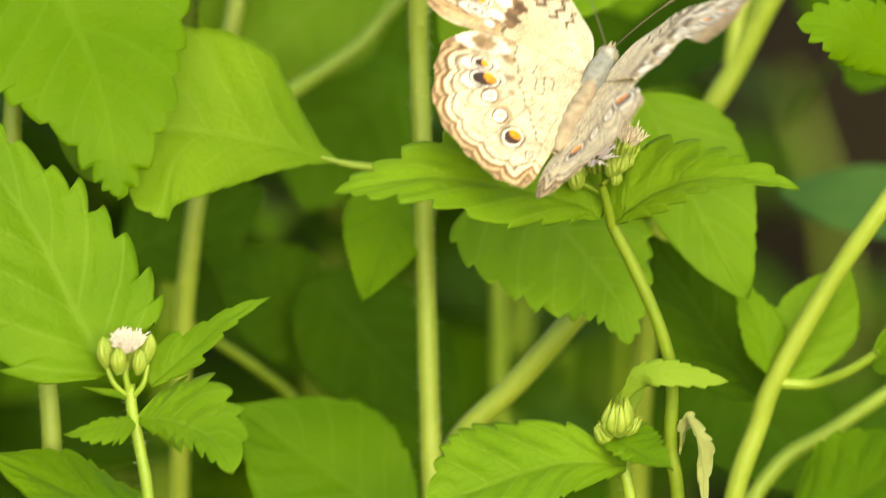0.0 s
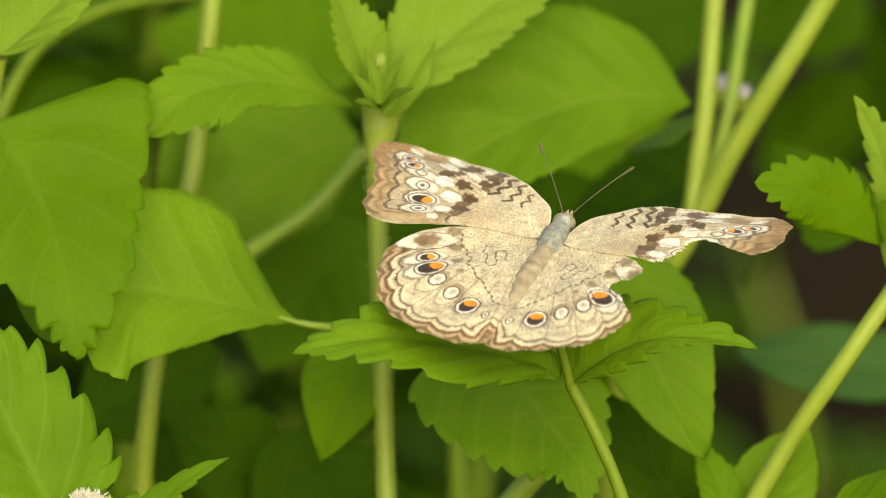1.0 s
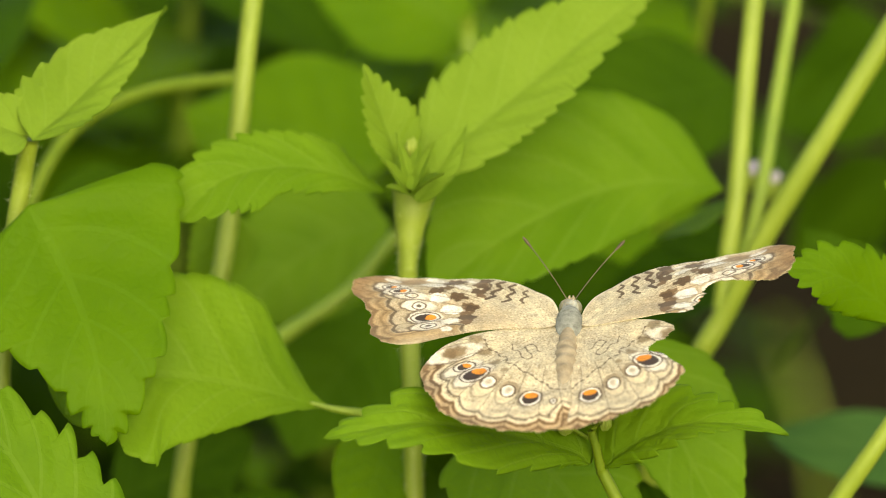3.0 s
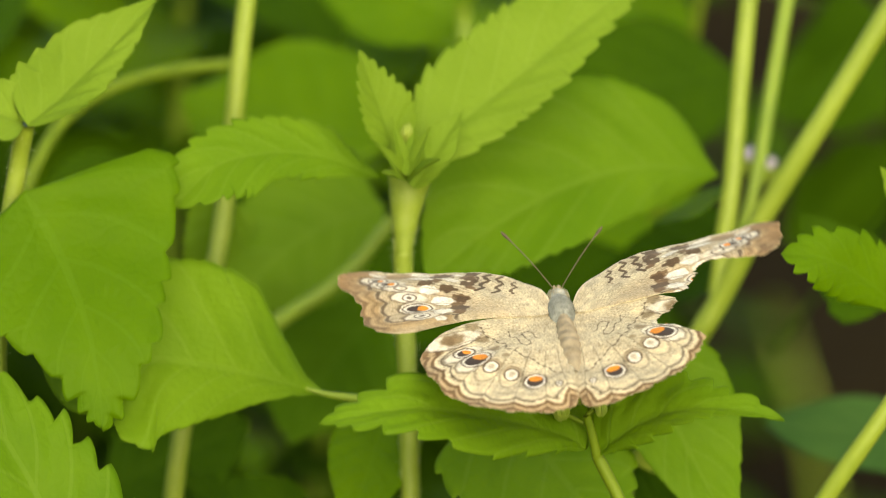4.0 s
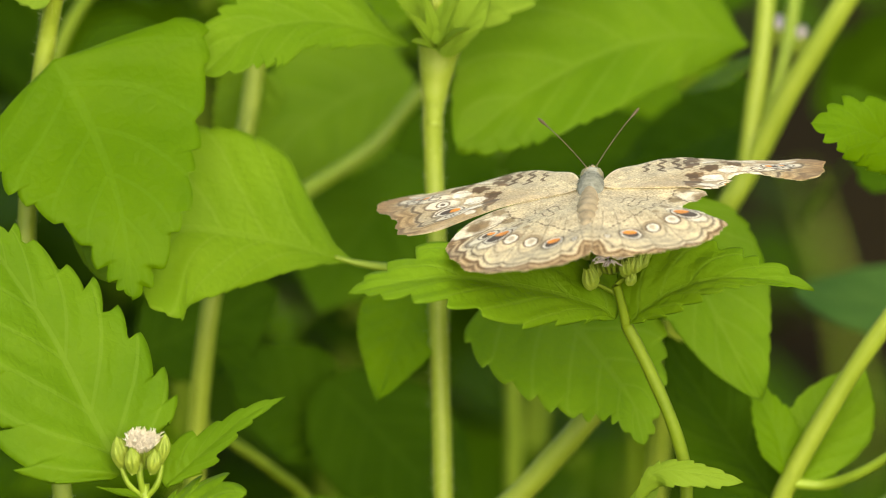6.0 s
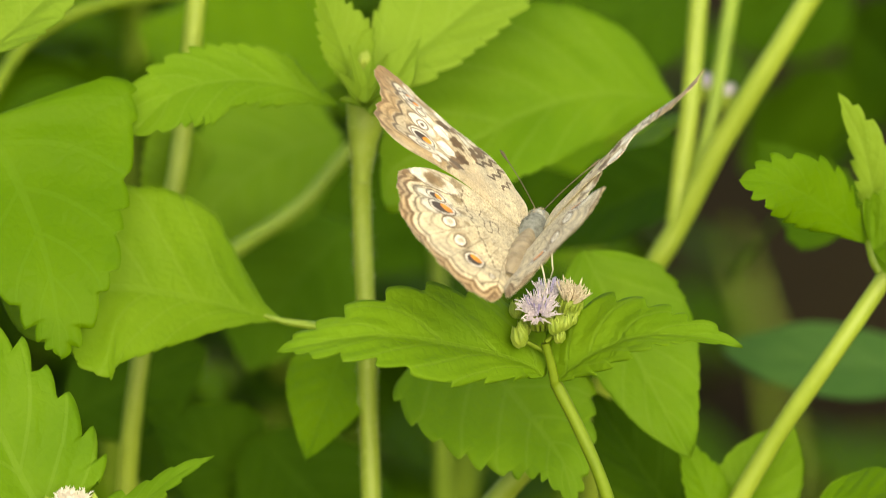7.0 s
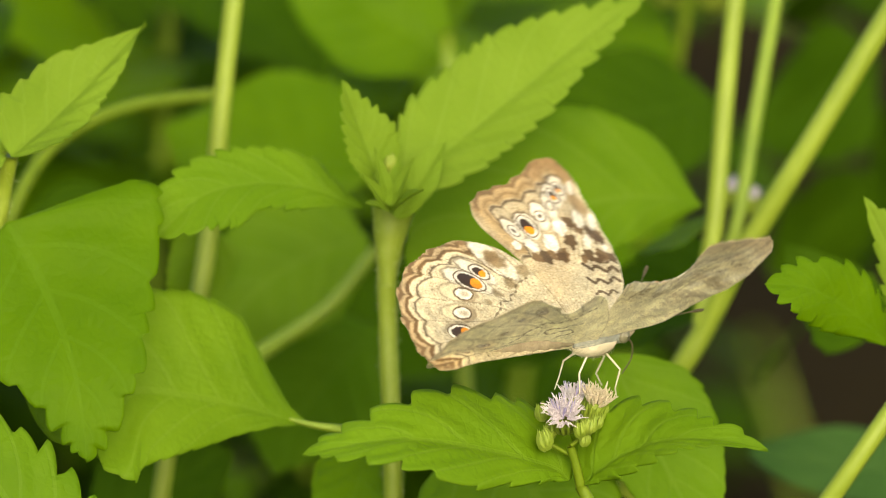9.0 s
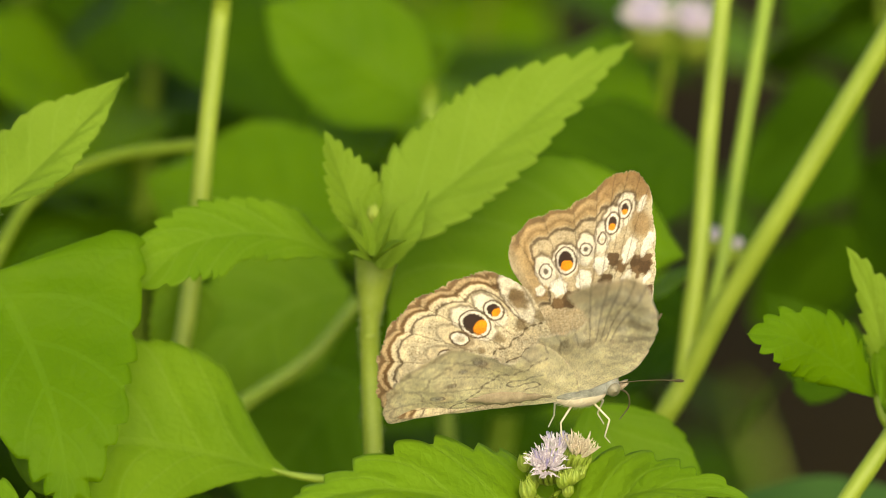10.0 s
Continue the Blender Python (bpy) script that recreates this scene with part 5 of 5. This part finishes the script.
for place, size in (((0, 0.8, 0.0), (1.85, 3.4, 1.8)),):
    tagged(body_part("fur", hairs(1500, place, size, 0.9, (0, -1.0, -0.2), 8), BODY_WHITE, parent=thorax), kind="stuff")
for s in (-1, 1):
    body_part("eye", blob_data(mm(0.85 * s, 4.9, 0.95), (s, 0.3, 0.2), 0.0014, 0.0010, egg, 10, 14), EYE_MAT)
    body_part("palp", tube_data(spline([mm(0.3 * s, 5.6, 0.6), mm(0.3 * s, 6.3, 0.9), mm(0.25 * s, 7.0, 1.5)], 7), [0.0003, 0.00036, 0.00036, 0.0003, 0.00026, 0.0002, 0.00008], 8), BODY_BUFF)
    line = spline([mm(0.5 * s, 5.6, 1.7), mm(2.4 * s, 7.8, 3.6), mm(4.5 * s, 10.1, 5.4), mm(6.7 * s, 12.4, 7.0)], 24)
    feeler = body_part("antenna", tube_data(line, [0.00007] * 19 + [0.0001, 0.00017, 0.00023, 0.00022, 0.0001], 8), FEELER, "thin brown clubbed antenna")
    for y0, out, fore_ in ((2.2, 2.4, 2.2), (-0.2, 2.6, -1.6)):
        # hip, knee, ankle and foot, with straight runs between the joints
        joints = [mm(0.7 * s, y0, -1.0), mm(1.9 * s, y0 + fore_ * 1.1, -3.4), mm(out * 0.95 * s, y0 + fore_ * 0.9, -6.0), mm(out * 0.75 * s, y0 + fore_ * 1.35, -7.6)]
        line = [a.lerp(b, k / 6) for a, b in zip(joints[:-1], joints[1:]) for k in range(6)] + [joints[-1]]
        body_part("leg", tube_data(line, np.linspace(0.00016, 0.00006, len(line)), 8), BODY_WHITE, "slender whitish leg")
body_part("proboscis", tube_data(spline([mm(0, 5.9, 0.3), mm(0, 7.2, -0.8), mm(0, 7.6, -3.0), mm(0, 6.6, -5.2)], 16), np.linspace(0.00016, 0.00007, 16), 7), FEELER)

FORE_TORN = [(0.57, 0), (4.4, 1.5), (7.2, 3.6), (9.7, 8.3), (10.9, 13.8), (11.1, 19.4), (10.7, 23.6), (10.0, 27.4), (8.4, 29.5), (4.8, 29.8), (1.6, 28.8), (-0.3, 27.0), (0.1, 25.0),
             (1.2, 22.5), (2.0, 20.0), (1.6, 18.0), (-0.5, 16.8), (-3.0, 16.2), (-4.8, 15.0), (-4.0, 12.6), (-2.8, 7.5), (-0.9, 1.5)]
HIND_TORN = [(0.3, 0.0), (-1.0, 5.4), (-4.0, 10.6), (-6.4, 13.0), (-7.8, 13.2), (-9.0, 10.6), (-10.8, 9.6), (-12.0, 11.3), (-14.5, 12.7), (-18.0, 14.8), (-19.72, 13.99), (-22.9, 11.45), (-25.23, 7.42), (-26.08, 3.18), (-26.08, -0.21), (-25.23, -3.18), (-21.5, -3.7), (-15, -3.0), (-8, -2.7), (-3.0, -1.7), (-0.6, -0.6)]
left_fore = wing_mesh("forewing", butterfly, FORE, FORE, True, True, "whole left forewing with brown bars and eyespots")
right_fore = wing_mesh("forewing", butterfly, FORE_TORN, FORE, True, False, "torn right forewing with a ragged notch", 0.5)
left_hind = wing_mesh("hindwing", butterfly, HIND, HIND, False, True, "buff hindwing with a row of eyespots")
right_hind = wing_mesh("hindwing", butterfly, HIND_TORN, HIND, False, False, "buff hindwing with a frayed edge", 0.4)

# seconds; place right and up of the grid's middle in mm; yaw, pitch, roll; wing lift left, right;
# forward sweep of forewing left, right, hindwing left, right (degrees)
FLIGHT = [
    (0, 20.2, -0.7, -20.2, 17.3, 8.7, 25.1, 49.3, 6.9, -22.1, 8.7, 4.4),
    (0.1, 19.6, -1.9, -18.5, 14.1, 8.7, 14.8, 32.1, 12, -2, 7.5, 4),
    (0.2, 20, -1.1, -22.4, 14.9, 13.3, -10.5, 15.5, 9, 5.2, 6, 6.4),
    (0.3, 20.1, -1.5, -22.8, 13.6, 4.6, -12.7, -10, 8.6, 9.9, 4.2, 6.8),
    (0.5, 19.9, -1.3, -23.5, 13.3, 3.5, -9.3, -8.5, 7.7, 8.4, 3.1, 7.4),
    (1, 19.9, -1.4, -21.4, 12.6, 8, -0.6, 11.5, 10.5, 2, 5.5, 4.3),
    (1.5, 20.2, -1.3, -24.6, 11.1, 6.9, -11.2, -3.1, 5, 4.7, 3.5, 6.5),
    (1.8, 20, -1.5, -19, 6.5, 8.2, 8.2, 22.9, 12.4, -2, 7.4, 1.3),
    (1.9, 19.7, -1.6, -19.6, 7, 10.4, 14.4, 32.8, 12.5, -0.4, 6.3, 2.4),
    (2, 19.7, -1.2, -22.3, 6.2, 8.5, 32.8, 48, 14.8, -5.7, 3.4, 3.9),
    (2.1, 19.9, -0.9, -23.8, 3.6, 13.8, 53.1, 76.1, 7.3, -11.5, -0.6, 0.4),
    (2.2, 20.3, -1, -23.8, 3.9, 11.8, 55.5, 78.1, 7.2, -10.7, -1.3, 0.1),
    (2.3, 19.2, -1.4, -12.1, 6, -3.4, 60.4, 61.6, 15.4, -9.7, 3, 0.6),
    (2.5, 19.2, -1.2, -1.3, 12.2, 1.8, 30, 36.6, 13.6, 7.4, 8.4, 5.4),
    (2.6, 18.6, -1.6, 1.8, 7.1, 2.9, 9.6, 22.9, 16.6, 1.6, 8.5, 4.5),
    (2.7, 18.2, -1.4, -4.6, 11.4, 0.8, -9.4, 8.4, 9.6, 3, 2.9, 1.1),
    (3.8, 18, -1.3, 4.1, 6.1, 1.5, 29.8, 48.2, 10.8, 5.5, 6.3, 6.6),
    (4, 17.8, -1.6, 5.6, 7.6, -1.1, -0.1, 15.5, 14, 0.7, 7.5, 5.6),
    (4.2, 18.5, -2.1, 0.8, 6.1, -11, -7.9, -12.1, 8.9, 3.3, 3.6, 7.8),
    (4.5, 17.8, -1.7, 0.9, 8.1, -4.7, -7.8, 1.2, 6.2, 1.3, 4.2, 7.9),
    (4.8, 17.7, -2.6, 3, 5.6, -1.5, -0.8, 12.7, 11.1, -1, 6, 6.3),
    (5, 17.9, -1.9, 1.3, 8.5, -3.7, -7.4, 3.2, 8.2, 0.7, 4.4, 7.3),
    (5.2, 17.5, -2.6, 0.1, 4.2, -4.3, -6.9, 2.3, 8, -0.2, 3.1, 8.6),
    (6.3, 18.2, -1.9, -3.5, -1.7, -7.8, -6.3, -5.9, 8.7, 1.6, 4.1, 7.9),
    (6.5, 18.9, -0.9, -3, -3.3, -4.1, 7.1, 7.4, 12.5, -2.4, 7.5, 3.7),
    (6.7, 19.6, 0, -9.8, 0.2, -4, 25.1, 29, 7.7, -4.3, 6.7, 3.8),
    (7, 19.3, -0.3, -11.5, 0.6, 1.8, 36.2, 49.2, 11.8, -5.5, 6, 8.4),
    (7.2, 19.3, -0.9, -16.2, -1, 3.4, 12.8, 30.6, 10.5, -5.5, 4.1, 6.9),
    (7.5, 19.5, -0.8, -13.9, -0.5, 2.7, 4.5, 18.9, 8, 0.5, 4.5, 5.5),
    (7.8, 19.7, -1.1, -15.9, -2.8, 3.5, 21.5, 36.9, 6.3, -1.2, 3, 7.9),
    (8, 22.3, 0.1, -32.7, -7.4, 13.6, 44.7, 75.3, 9.6, -9.6, -0.1, 0.8),
    (8.2, 20.6, -0.2, -35, -7.6, 19.3, 29.7, 73.2, 9.2, -7.6, -3.4, 0.5),
    (8.5, 21.2, -1, -26.8, 0, 4.1, -1.3, 13.8, 10.3, -4.3, 5.8, 4.1),
    (8.7, 22.1, -1.1, -27.3, -0.8, -3, 2, 2.1, 4.7, -5, 5, 3.4),
    (8.9, 22, -1.1, -42.3, -6.5, 3.5, 15.9, 25.2, 8.7, 1.9, -1.2, 0.3),
    (9, 23.4, -0.6, -56.3, -6.7, 9.4, 25.5, 52.2, 2.8, 5, -0.2, 0),
    (9.3, 24.2, -1.7, -73.2, -3.6, 15, 13.7, 47.7, 1.6, 10, -0.3, 0),
    (9.5, 23.5, -0.2, -74.2, 1.7, 9.7, -1.3, 23.6, 6.3, 10.2, -4.2, 0),
    (9.7, 23.8, -1.2, -85.6, 1, 18, 25.8, 61.2, 2, 10.8, 0.4, 0.3),
    (9.8, 22.9, -0.6, -78.8, -0.4, 21, 66.6, 86.1, 1.5, 1.8, 1, 3.4),
    (10, 23.9, -0.6, -77.8, -0.8, 22.1, 74.5, 71, -1.8, -12, 0.5, -3),
]


# the torn forewing twists about its length at the top of these strokes
TWIST = {8: 13, 8.2: 12}


def wing_pose(side, lift, sweep, drop, twist=0):
    return pose(1.2 * side * 0.001, 0, (1.0 - drop) * 0.001, 0, -side * lift, 0) @ pose(0, 0, 0, 0, 0, side * sweep) @ pose(0, 0, 0, twist, 0, 0)


def motions():
    body_rows, lf, rf, lh, rh = [], [], [], [], []
    for t, x, y, yaw, pitch, roll, ll, lr, sfl, sfr, shl, shr in FLIGHT:
        place = FOCUS + RIGHT * (x * 0.001) + UP * (y * 0.001)
        turn = pose(0, 0, 0, 0, 0, yaw) @ pose(0, 0, 0, pitch, 0, 0) @ pose(0, 0, 0, 0, roll, 0)
        body_rows.append((t, Matrix.Translation(place) @ turn))
        lf.append((t, wing_pose(-1, ll, sfl, 0)))
        rf.append((t, wing_pose(1, lr, sfr, 0, TWIST.get(t, 0))))
        lh.append((t, wing_pose(-1, ll, shl, 0.25)))
        rh.append((t, wing_pose(1, lr, shr, 0.25)))
    walk(butterfly, body_rows)
    for wing, rows in ((left_fore, lf), (right_fore, rf), (left_hind, lh), (right_hind, rh)):
        walk(wing, rows)


motions()
